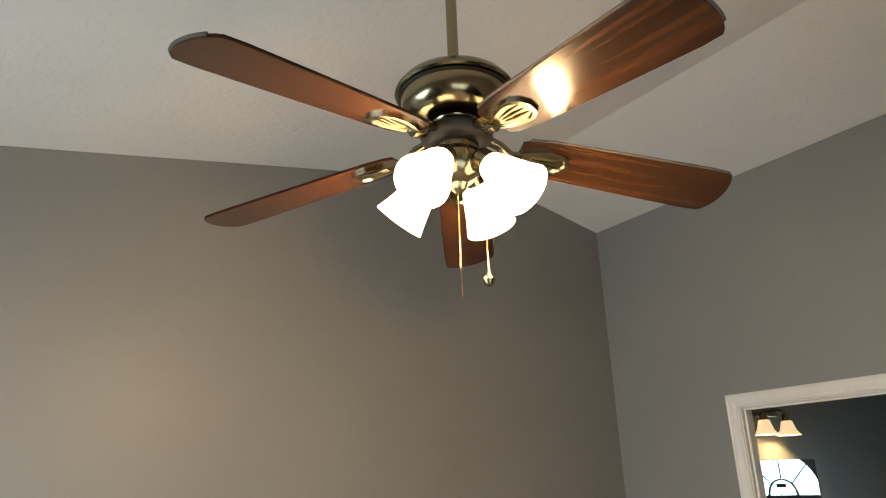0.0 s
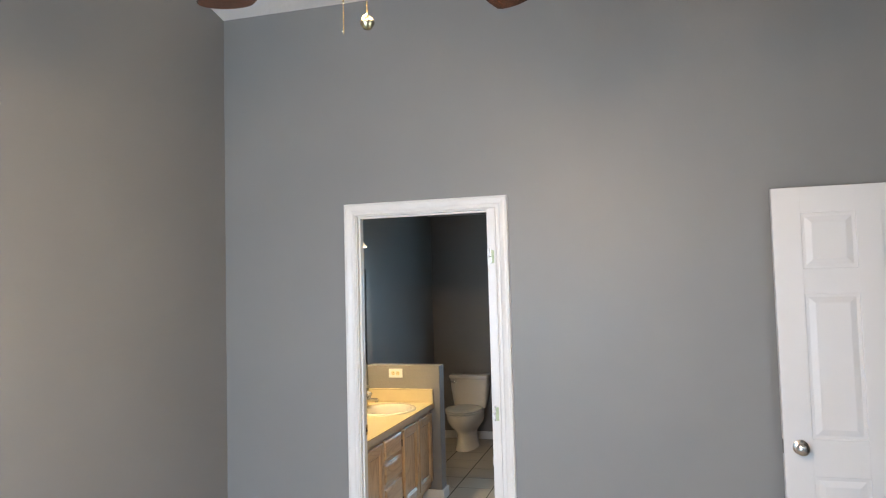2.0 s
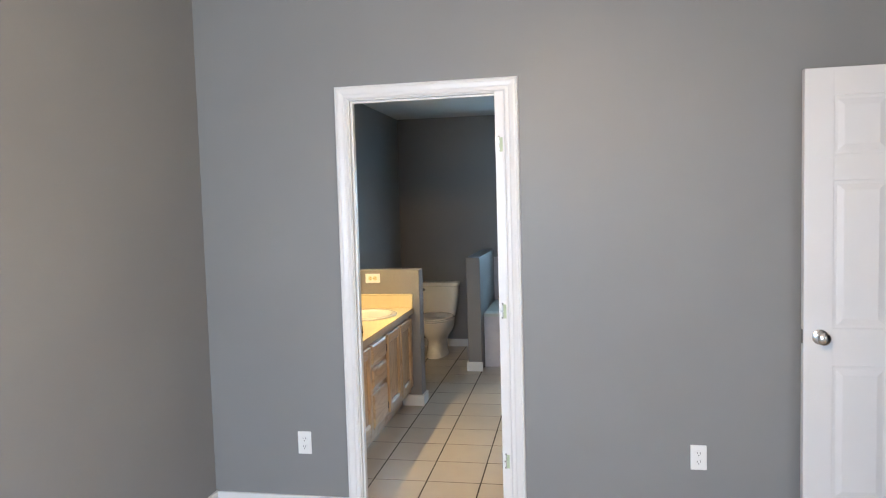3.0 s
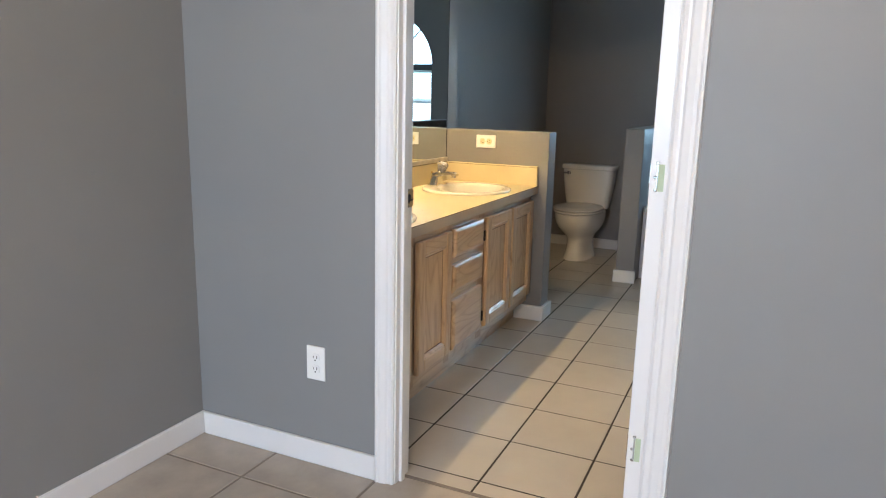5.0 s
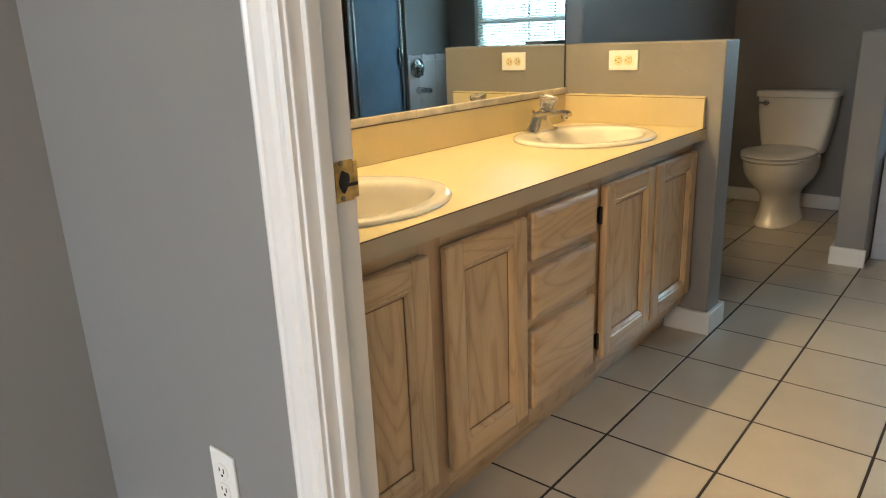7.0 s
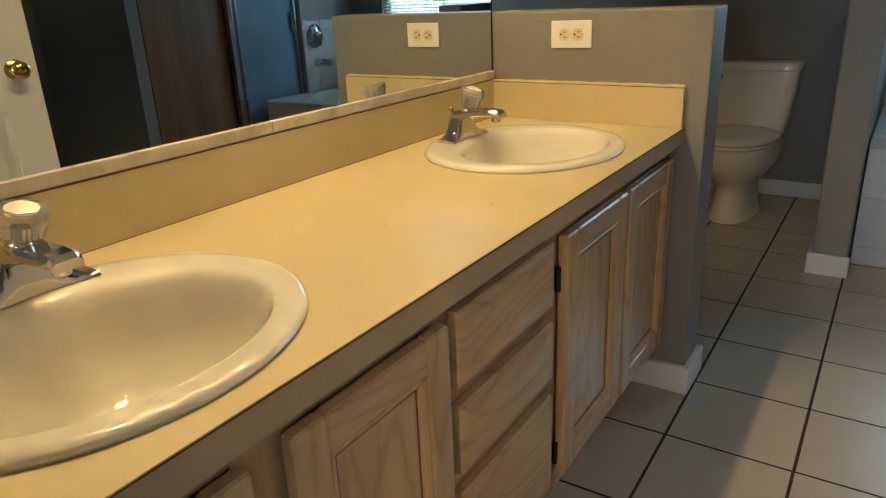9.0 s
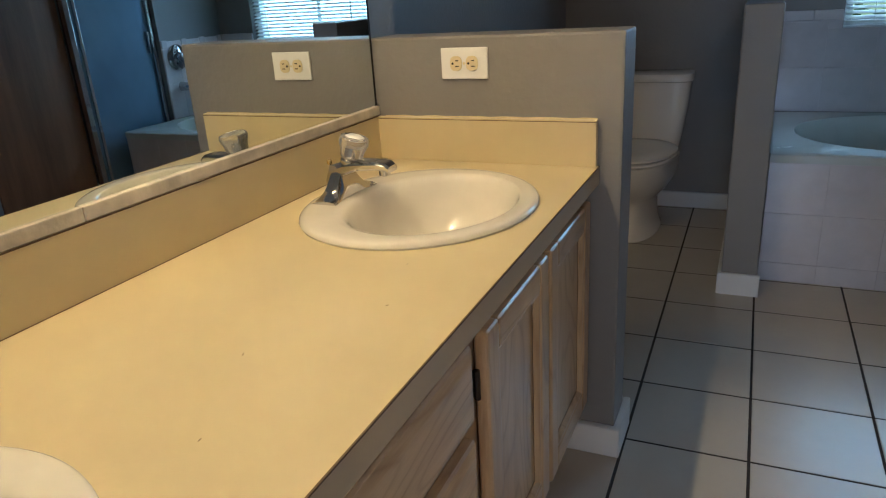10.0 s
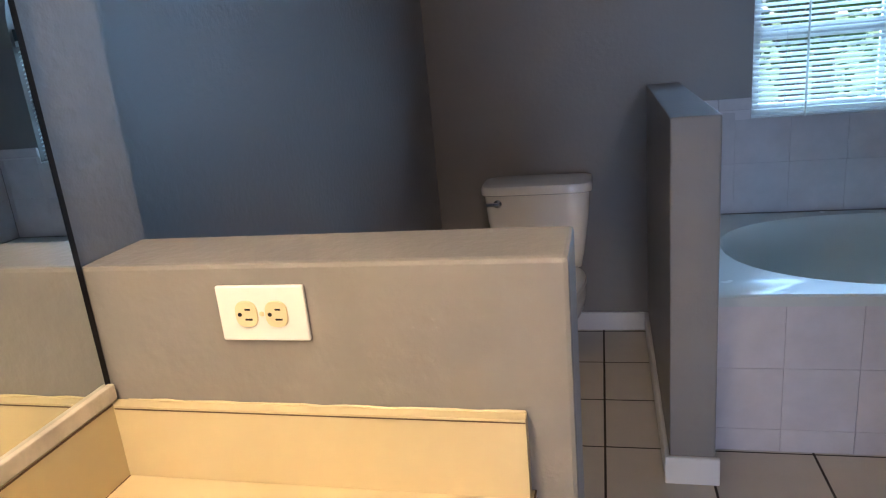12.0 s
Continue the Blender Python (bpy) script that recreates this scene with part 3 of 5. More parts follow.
part("vent_band", turned(bmesh.new(), ((0.1165, 2.5195), (0.1225, 2.5190), (0.1225, 2.5165), (0.117, 2.5155)), at_fan, 48), FLYWHEEL, fan, "dark gap under the cap")
part("flywheel", turned(bmesh.new(), ((0.045, 2.436), (0.068, 2.434), (0.078, 2.427), (0.076, 2.416), (0.064, 2.404), (0.045, 2.40)), at_fan, 40), FLYWHEEL, fan, smooth=True)
part("switch_housing", turned(bmesh.new(), ((0.040, 2.402), (0.046, 2.398), (0.046, 2.385), (0.040, 2.380), (0.050, 2.374), (0.052, 2.360), (0.045, 2.335), (0.030, 2.318), (0.020, 2.312), (0.016, 2.300), (0.008, 2.292)), at_fan, 32), BRONZE, fan, smooth=True)
BLADE_Z, PITCH, DROOP = 2.408, 11.6, 6.6
for k in range(5):
    az = -20.7 + 72 * k
    m = pose(FX, FY, BLADE_Z, 0, 0, az) @ pose(0, 0, 0, 0, DROOP, 0) @ pose(0, 0, 0, -PITCH, 0, 0)
    # outline with a rounded tip and narrow root
    pts = [(0.135, -0.040), (0.150, -0.050), (0.20, -0.058), (0.40, -0.066), (0.57, -0.071)]
    tip = [(0.597 + 0.034 * math.cos(radians(a)), 0.071 * math.sin(radians(a))) for a in range(-75, 76, 15)]
    out = pts + tip + [(x, -y) for x, y in pts[::-1]]
    if k == 0:
        bm = bmesh.new()
        loft(bm, [[(x, y, -0.003) for x, y in out], [(x, y, 0.003) for x, y in out]])
        BLADE = finish("blade", bm, WALNUT)
        bm = bmesh.new()
        tube(bm, [(x, y * 0.995, 0.003) for x, y in pts[1:] + tip[:9]], 0.0034, 6)
        RIM = finish("dust_rim", bm, BLADETOP)
    blade = new("blade", BLADE)
    blade.parent = fan
    blade.matrix_basis = Matrix.Translation((-FX, -FY, -2.33)) @ m
    tagged(blade, "walnut veneer blade with a dusty edge")
    rim = new("dust_rim", RIM)
    rim.parent = blade
    tagged(rim, "grey dust along the blade edge")
    # arm: a strap from the flywheel and an open oval bracket under the blade root
    m2 = pose(FX, FY, 0, 0, 0, az)
    bm = bmesh.new()
    tube(bm, [m2 @ Vector(p) for p in ((0.075, 0, 2.418), (0.095, 0, 2.410), (0.115, 0, 2.388), (0.140, 0, 2.380))], [0.011, 0.012, 0.013, 0.010], 10)
    leaf = [(0.115, 0.010), (0.135, 0.014), (0.160, 0.026), (0.195, 0.036), (0.225, 0.034), (0.245, 0.022), (0.252, 0.0)]
    ring = leaf + [(x, -y) for x, y in leaf[-2::-1]]
    mid = [(0.19 + (x - 0.19) * 0.86, y * 0.80) for x, y in ring]
    inn = [(0.19 + (x - 0.19) * 0.80, y * 0.70) for x, y in ring]
    rings = [[m @ Vector((x, y, -0.0033)) for x, y in ring], [m @ Vector((x, y, -0.0095)) for x, y in ring], [m @ Vector((x, y, -0.0105)) for x, y in mid], [m @ Vector((x, y, -0.0065)) for x, y in inn]]
    loft(bm, rings, False, True)
    for j in (-1, 0, 1):
        tube(bm, [m @ Vector((0.165, j * 0.007, -0.007)), m @ Vector((0.195, j * 0.011, -0.0085)), m @ Vector((0.228, j * 0.013, -0.007))], [0.002, 0.0035, 0.0015], 6)
    part("blade_arm", bm, BRONZE, fan, "cast brass blade bracket", True)
for k in range(4):
    az = -64 + 90 * k
    m = pose(FX, FY, 2.362, 0, 0, az) @ pose(0.050, 0, 0.0, 0, 180 - 45, 0)
    part("socket", turned(bmesh.new(), ((0.012, -0.02), (0.018, 0.0), (0.024, 0.004), (0.026, 0.030), (0.022, 0.034)), m, 24), BRONZE, fan, smooth=True)
    prof = ((0.024, 0.028), (0.029, 0.036), (0.035, 0.056), (0.041, 0.084), (0.049, 0.114), (0.057, 0.140), (0.055, 0.140), (0.047, 0.114), (0.039, 0.084), (0.033, 0.057), (0.027, 0.039), (0.020, 0.034))
    part("glass_shade", turned(bmesh.new(), prof, m, 32, False, False), FANSHADE, fan, "lit white frosted glass shade", True)
    part("bulb", turned(bmesh.new(), ((0.010, 0.034), (0.014, 0.05), (0.024, 0.075), (0.024, 0.086), (0.012, 0.098), (0.0, 0.100)), m, 18, True, False), FANSHADE, fan, smooth=True)
    p = m @ Vector((0, 0, 0.146))
    lamp("fan_bulb_light", "POINT", FAN_W, WARM, Matrix.Translation(p), radius=0.04)
for (dx, dy), z1, fob in (((0.0, 0.004), 2.072, False), ((0.052, -0.018), 2.119, True)):
    z0 = 2.30
    bm = bmesh.new()
    z = z0
    while z > z1:
        bmesh.ops.create_icosphere(bm, subdivisions=1, radius=0.0017, matrix=Matrix.Translation((FX + dx, FY + dy, z)))
        z -= 0.0052
    tube(bm, [(FX + dx, FY + dy, z0), (FX + dx, FY + dy, z1)], 0.0007, 5)
    chain = part("pull_chain", bm, BRASS, fan, "beaded brass pull chain")
    if fob:
        part("chain_fob", turned(bmesh.new(), ((0, 0.0), (0.007, 0.002), (0.0125, 0.011), (0.0125, 0.016), (0.007, 0.024), (0.002, 0.027)), Matrix.Translation((FX + dx, FY + dy, z1 - 0.024)), 16, False), BRONZE, chain, "round brass fob", True)

# ---- bedroom window ----
win2 = tagged(new("window_2"), "white framed double bedroom window", "window", kind="structure")
BASES[win2.name] = Vector((0, 0, 0))
for y0, y1, z0, z1 in ((WY0, WY1, WZ0, WZ0 + 0.05), (WY0, WY1, WZ1 - 0.05, WZ1), (WY0, WY0 + 0.05, WZ0 + 0.05, WZ1 - 0.05), (WY1 - 0.05, WY1, WZ0 + 0.05, WZ1 - 0.05), (2.91, 2.99, WZ0 + 0.05, WZ1 - 0.05)):
    part("window_frame", boxed(BX0 - 0.09, BX0 - 0.05, y0, y1, z0, z1, bevel=0.003), VINYL, win2)
for y0, y1 in ((WY0 + 0.05, 2.91), (2.99, WY1 - 0.05)):
    part("meeting_rail", boxed(BX0 - 0.085, BX0 - 0.055, y0, y1, 1.36, 1.40, bevel=0.002), VINYL, win2)
    p = part("pane", boxed(BX0 - 0.073, BX0 - 0.069, y0, y1, WZ0 + 0.05, WZ1 - 0.05), PANE, win2)
    p.visible_shadow = False
part("window_sill", boxed(BX0 - 0.05, BX0 + 0.03, WY0 - 0.02, WY1 + 0.02, WZ0 - 0.02, WZ0 + 0.001, bevel=0.004), TRIM, win2)

# unseen south window, added only so that light reaches the north wall
win3 = tagged(new("window_3_added"), "unseen white framed bedroom window added to let in light", "window", kind="structure")
BASES[win3.name] = Vector((0, 0, 0))
for x0, x1, z0, z1 in ((SX0, SX1, 0.70, 0.75), (SX0, SX1, 2.0, 2.05), (SX0, SX0 + 0.05, 0.75, 2.0), (SX1 - 0.05, SX1, 0.75, 2.0), (SX0 + 0.05, SX1 - 0.05, 1.36, 1.40)):
    part("window_frame", boxed(x0, x1, BY0 - 0.09, BY0 - 0.05, z0, z1, bevel=0.003), VINYL, win3)
p = part("pane", boxed(SX0 + 0.05, SX1 - 0.05, BY0 - 0.072, BY0 - 0.068, 0.75, 2.0), PANE, win3)
p.visible_shadow = False

# ---- arched bathroom window with blind ----
win1 = tagged(new("window_1"), "arched bathroom window with sunburst top over a single-hung sash", "window", kind="structure")
BASES[win1.name] = Vector((0, 0, 0))
xw = EX + 0.055
for y0, y1, z0, z1 in ((AWY0, AWY0 + 0.035, AWZ0, AWZ1), (AWY1 - 0.035, AWY1, AWZ0, AWZ1), (AWY0 + 0.035, AWY1 - 0.035, AWZ0, AWZ0 + 0.04)):
    part("window_frame", boxed(xw, xw + 0.05, y0, y1, z0, z1, bevel=0.003), VINYL, win1)
part("transom_bar", boxed(EX + 0.02, xw + 0.055, AWY0, AWY1, AWZ1 - 0.035, AWZ1 + 0.02, bevel=0.003), DARKWINDOWFRAME, win1, "dark transom bar")
part("meeting_rail", boxed(xw - 0.005, xw + 0.045, AWY0 + 0.035, AWY1 - 0.035, 1.165, 1.205, bevel=0.003), VINYL, win1)
part("muntin", boxed(xw + 0.015, xw + 0.03, ARC_C - 0.009, ARC_C + 0.009, AWZ0 + 0.04, 1.165), VINYL, win1)
part("muntin", boxed(xw + 0.015, xw + 0.03, ARC_C - 0.009, ARC_C + 0.009, 1.205, AWZ1 - 0.035), VINYL, win1)
zc = AWZ1 + 0.02


def arch_bar(name, r0, r1):
    bm = bmesh.new()
    pa = [(ARC_C - r0 * math.cos(math.pi * i / 28), zc + r0 * math.sin(math.pi * i / 28)) for i in range(29)]
    pb = [(ARC_C - r1 * math.cos(math.pi * i / 28), zc + r1 * math.sin(math.pi * i / 28)) for i in range(29)]
    for i in range(28):
        prism(bm, [pa[i], pa[i + 1], pb[i + 1], pb[i]], "x", xw + 0.005, xw + 0.035)
    part(name, bm, DARKWINDOWFRAME, win1)


arch_bar("arch_frame", ARC_R - 0.03, ARC_R - 0.001)
arch_bar("arch_muntin", 0.150, 0.165)
for a in (45, 90, 135):
    c, s = math.cos(radians(a)), math.sin(radians(a))
    part("sunburst_muntin", tube(bmesh.new(), [(xw + 0.02, ARC_C + 0.16 * c, zc + 0.16 * s), (xw + 0.02, ARC_C + (ARC_R - 0.02) * c, zc + (ARC_R - 0.02) * s)], 0.008, 8), DARKWINDOWFRAME, win1)
part("sticker", boxed(xw + 0.010, xw + 0.012, ARC_C - 0.06, ARC_C + 0.05, zc + 0.075, zc + 0.115), DARKWINDOWFRAME, win1, "dark manufacturer sticker")
half = [(ARC_C - (ARC_R - 0.02) * math.cos(math.pi * i / 28), zc + (ARC_R - 0.02) * math.sin(math.pi * i / 28)) for i in range(29)]
p = part("pane", prism(bmesh.new(), half, "x", xw + 0.019, xw + 0.022), PANE, win1)
p.visible_shadow = False
p = part("pane", boxed(xw + 0.02, xw + 0.023, AWY0 + 0.035, AWY1 - 0.035, AWZ0 + 0.04, AWZ1 - 0.035), PANE, win1)
p.visible_shadow = False
part("window_sill", boxed(EX - 0.004, EX + 0.055, AWY0, AWY1, AWZ0 - 0.004, AWZ0 + 0.004, bevel=0.002), VINYL, win1)

blind = thing("window_blind", (EX + 0.03, ARC_C, AWZ0), "lowered white horizontal mini blind in the bathroom window", "blind")
part("head_rail", boxed(EX + 0.014, EX + 0.042, AWY0 + 0.006, AWY1 - 0.006, AWZ1 - 0.062, AWZ1 - 0.037, bevel=0.002), BLIND, blind)
part("bottom_rail", boxed(EX + 0.016, EX + 0.040, AWY0 + 0.008, AWY1 - 0.008, AWZ0 + 0.012, AWZ0 + 0.026, bevel=0.003), BLIND, blind)
z = AWZ0 + 0.040
while z < AWZ1 - 0.07:
    bm = bmesh.new()
    w, tilt = 0.0125, radians(27)
    rows = []
    for s in (-1, -0.5, 0, 0.5, 1):
        crown = 0.0022 * (1 - s * s)
        rows.append((EX + 0.028 + w * s * math.cos(tilt), z + w * s * math.sin(tilt) + crown))
    up = [[(x, AWY0 + 0.008, h), (x, AWY1 - 0.008, h)] for x, h in rows]
    lo = [[(x, AWY0 + 0.008, h - 0.0006), (x, AWY1 - 0.008, h - 0.0006)] for x, h in rows]
    loop = [u for u in up] + [v for v in lo[::-1]]
    loft(bm, [[c[0] for c in loop], [c[1] for c in loop]])
    part("slat", bm, BLIND, blind)
    z += 0.0205
for y in (AWY0 + 0.12, ARC_C, AWY1 - 0.12):
    part("ladder_cord", tube(bmesh.new(), [(EX + 0.0155, y, AWZ0 + 0.02), (EX + 0.0155, y, AWZ1 - 0.05)], 0.0009, 6), CORD, blind)
part("tilt_wand", tube(bmesh.new(), [(EX + 0.004, AWY1 - 0.19, AWZ1 - 0.06), (EX - 0.004, AWY1 - 0.19, AWZ0 - 0.055)], 0.0042, 8), BLIND, blind, "clear white tilt wand")

# ---- vanity ----
VX0, VX1, FACE = WX + 0.005, 5.891, 3.386
vanity = thing("vanity_cabinet", ((VX0 + VX1) / 2, 3.62, 0), "pickled oak bathroom vanity cabinet with four doors and three drawers", "cabinet")
part("toe_kick", boxed(VX0, VX1 - 0.016, 3.452, 3.47, 0, 0.108), OAK_H, vanity)
part("bottom_panel", boxed(VX0, VX1 - 0.016, FACE + 0.018, 3.89, 0.108, 0.124), OAK_H, vanity)
part("side_panel", boxed(VX0, VX0 + 0.016, FACE + 0.018, 3.89, 0.124, 0.71), OAK_V, vanity)
part("side_panel", boxed(VX1 - 0.018, VX1 - 0.002, FACE + 0.018, 3.89, 0.124, 0.71), OAK_V, vanity)
part("back_panel", boxed(VX0 + 0.016, VX1 - 0.018, 3.885, 3.895, 0.124, 0.71), OAK_V, vanity)
for x0, x1 in ((VX0, 4.168), (4.444, 4.513), (4.795, 4.842), (5.143, 5.209), (5.862, VX1)):
    part("face_stile", boxed(x0, x1, FACE, FACE + 0.018, 0.106, 0.71), OAKFRAME, vanity)
for a, b in ((4.168, 4.444), (4.513, 4.795), (4.842, 5.143), (5.209, 5.862)):
    for z0, z1 in ((0.106, 0.168), (0.672, 0.71)):
        part("face_rail", boxed(a, b, FACE + 0.0005, FACE + 0.018, z0, z1), OAK_H, vanity)
for z0, z1 in ((0.363, 0.412), (0.520, 0.564)):
    part("face_rail", boxed(4.842, 5.143, FACE + 0.0005, FACE + 0.018, z0, z1), OAK_H, vanity)


def vanity_door(x0, x1, hinge_x, z0=0.153, z1=0.677):
    yb, yf = FACE - 0.003, FACE - 0.026
    s = 0.054
    bm = bmesh.new()
    box(bm, x0, x0 + s, yf, yb, z0, z1, bevel=0.009, seg=3)
    box(bm, x1 - s, x1, yf, yb, z0, z1, bevel=0.009, seg=3)
    d = part("cabinet_door", bm, OAK_V, vanity)
    for c0, c1 in ((z0 + 0.0003, z0 + s), (z1 - s, z1 - 0.0003)):
        part("door_rail", boxed(x0 + s - 0.002, x1 - s + 0.002, yf + 0.0004, yb, c0, c1, bevel=0.0085, seg=3), OAK_H, d)
    a, b, c, e = x0 + s, x1 - s, z0 + s, z1 - s
    bm = bmesh.new()
    rings = []
    for inset, y in ((-0.003, yf + 0.006), (0.0, yf + 0.003), (0.004, yf + 0.003), (0.013, yf + 0.010), (0.0135, yf + 0.013), (0.018, yf + 0.0135)):
        rings.append([(a + inset, y, c + inset), (b - inset, y, c + inset), (b - inset, y, e - inset), (a + inset, y, e - inset)])
    loft(bm, rings, False, True)
    part("door_panel", bm, OAK_V, d)
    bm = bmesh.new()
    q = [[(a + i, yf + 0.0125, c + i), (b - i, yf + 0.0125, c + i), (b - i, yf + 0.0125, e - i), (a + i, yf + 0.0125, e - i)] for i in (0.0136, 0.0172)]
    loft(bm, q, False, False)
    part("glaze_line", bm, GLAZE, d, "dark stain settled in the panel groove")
    if hinge_x is not None:
        for z in (z0 + 0.055, z1 - 0.085):
            bm = bmesh.new()
            box(bm, hinge_x - 0.011, hinge_x + 0.006, FACE - 0.0035, FACE - 0.0002, z - 0.022, z + 0.022, bevel=0.001)
            tube(bm, [(hinge_x + 0.002, FACE - 0.009, z - 0.024), (hinge_x + 0.002, FACE - 0.009, z + 0.024)], 0.0052, 10)
            part("hinge", bm, BLACKMETAL, d, "dark bronze cabinet hinge")


vanity_door(4.160, 4.452, None)
vanity_door(4.505, 4.803, 4.810)
vanity_door(5.200, 5.526, 5.193)
vanity_door(5.543, 5.872, None)
for z0, z1 in ((0.557, 0.679), (0.405, 0.526), (0.155, 0.371)):
    bm = bmesh.new()
    x0, x1, yb, yf = 4.832, 5.154, FACE - 0.002, FACE - 0.026
    rings = []
    for inset, y in ((0, yb), (0, yf + 0.010), (0.003, yf + 0.0055), (0.009, yf + 0.0025), (0.015, yf + 0.0005), (0.019, yf)):
        rings.append([(x0 + inset, y, z0 + inset), (x1 - inset, y, z0 + inset), (x1 - inset, y, z1 - inset), (x0 + inset, y, z1 - inset)])
    loft(bm, rings)
    part("drawer_front", bm, OAK_H, vanity)

# worktop with two oval cut-outs
top = thing("bathroom_countertop", (5.02, 3.62, 0.71), "almond laminate vanity top with splashbacks", "countertop")
CY0, CZ = 3.347, 0.752
S1, S2 = (4.456, 3.602), (5.525, 3.608)


def rect_oval(bm, x0, x1, y0, y1, z, cx, cy, a, b, zb):
    """A flat sheet with an oval hole and the hole's rim down to zb."""
    angles = sorted([2 * math.pi * i / 48 for i in range(48)] + [math.atan2(y - cy, x - cx) % (2 * math.pi) for x in (x0, x1) for y in (y0, y1)])
    outer, inner = [], []
    for t in angles:
        c, s = math.cos(t), math.sin(t)
        k = min((x1 - cx) / c if c > 1e-9 else (x0 - cx) / c if c < -1e-9 else 9e9, (y1 - cy) / s if s > 1e-9 else (y0 - cy) / s if s < -1e-9 else 9e9)
        outer.append((cx + k * c, cy + k * s, z))
        q = a * b / math.hypot(b * c, a * s)
        inner.append((cx + q * c, cy + q * s, z))
    loft(bm, [outer, inner, [(x, y, zb) for x, y, _ in inner]], False, False)


bm = bmesh.new()
rect_oval(bm, VX0 - 0.003, 5.0, CY0, MY - 0.001, CZ, *S1, 0.215, 0.185, 0.715)
rect_oval(bm, 5.0, 5.892, CY0, MY - 0.001, CZ, *S2, 0.215, 0.185, 0.715)
bmesh.ops.remove_doubles(bm, verts=bm.verts, dist=0.0004)
part("laminate_sheet", bm, LAMINATE, top)
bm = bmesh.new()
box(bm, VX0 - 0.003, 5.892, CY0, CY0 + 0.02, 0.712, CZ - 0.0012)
part("front_edge", bm, LAMEDGE, top, "almond laminate front edge in a shaded tone")
part("edge_seam", boxed(VX0 - 0.003, 5.892, CY0 - 0.0006, CY0 + 0.0016, CZ - 0.0020, CZ + 0.0003), SEAM, top, "dark seam line of the laminate")
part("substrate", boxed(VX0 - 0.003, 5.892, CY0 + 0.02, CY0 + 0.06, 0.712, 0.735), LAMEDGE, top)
part("back_splash", boxed(VX0 - 0.003, 5.874, MY - 0.018, MY - 0.0005, CZ + 0.0005, 0.858), LAMINATE, top)
part("splash_seam", boxed(VX0 - 0.003, 5.874, MY - 0.0186, MY - 0.0170, 0.8570, 0.8588), SEAM, top)
part("splash_seam", boxed(VX0 - 0.003, 5.873, MY - 0.0192, MY - 0.0178, CZ + 0.0002, CZ + 0.0013), GLAZE, top)
part("side_splash", boxed(5.874, 5.892, 3.352, MY - 0.0005, CZ + 0.0005, 0.856), LAMINATE, top)
part("splash_seam", boxed(5.8732, 5.8745, 3.352, MY - 0.02, 0.8515, 0.8530), SEAM, top)
# small burn and scratch marks on the laminate
for x, y, w, turn in ((4.93, 3.56, 0.006, 30), (5.10, 3.46, 0.004, -50), (4.78, 3.49, 0.004, 10), (5.24, 3.50, 0.003, 0)):
    bm = bmesh.new()
    box(bm, -w * 0.6, w * 0.6, -0.0005, 0.0005, 0, 0.0003)
    bmesh.ops.transform(bm, matrix=pose(x, y, CZ, 0, 0, turn), verts=bm.verts)
    part("scratch_mark", bm, GLAZE, top)
part("caulk", tube(bmesh.new(), [(5.8905, 3.353 + 0.0275 * i, 0.8568 + 0.0005 * math.sin(i * 2.7)) for i in range(20)], [0.0017 + 0.0008 * math.sin(i * 1.9) for i in range(20)], 6), LAMINATE, top, "uneven caulk bead")


def sink(c):
    cx, cy = c
    s = thing("bathroom_sink", (cx, cy, CZ), "oval bone china drop-in sink set in the vanity top", "sink", "vanity sinks")
    rings = []
    for a, b, dy, z in ((0.250, 0.230, 0, 0.0), (0.252, 0.232, 0, 0.004), (0.2505, 0.2305, 0, 0.0085), (0.246, 0.226, 0, 0.0115), (0.238, 0.218, 0, 0.0130), (0.222, 0.202, -0.002, 0.0132), (0.212, 0.189, -0.009, 0.0122), (0.206, 0.180, -0.016, 0.0120), (0.199, 0.170, -0.023, 0.0105), (0.194, 0.165, -0.026, 0.0065), (0.189, 0.160, -0.028, -0.002), (0.182, 0.153, -0.028, -0.020), (0.166, 0.139, -0.026, -0.060), (0.150, 0.125, -0.023, -0.082), (0.132, 0.110, -0.020, -0.098), (0.113, 0.094, -0.016, -0.112), (0.093, 0.077, -0.012, -0.122), (0.050, 0.042, -0.008, -0.134), (0.024, 0.024, -0.008, -0.138)):
        rings.append(oval(cx, cy + dy + 0.004, CZ + z, a, b * 0.96, 96))
    part("bowl", loft(bmesh.new(), rings, False, False), CHINA, s, "", True)
    d = part("drain", turned(bmesh.new(), ((0.026, -0.139), (0.026, -0.136), (0.021, -0.1355), (0.019, -0.139)), Matrix.Translation((cx, cy - 0.008, CZ)), 24, False), DRAINMETAL, s, "tarnished drain ring", True)
    part("stopper", turned(bmesh.new(), ((0.0, -0.131), (0.010, -0.1315), (0.016, -0.134), (0.016, -0.139)), Matrix.Translation((cx, cy - 0.008, CZ)), 20, False, True), NICKEL, d, "pop-up stopper", True)
    for dx in (-0.016, 0.016):
        part("overflow_hole", turned(bmesh.new(), ((0.0072, 0), (0.0072, 0.006)), Matrix.Translation((cx + dx, cy - 0.167, CZ - 0.036)) @ pose(0, 0, 0, -72), 14), HOLE, s)
    return s


sink(S1)
sink(S2)


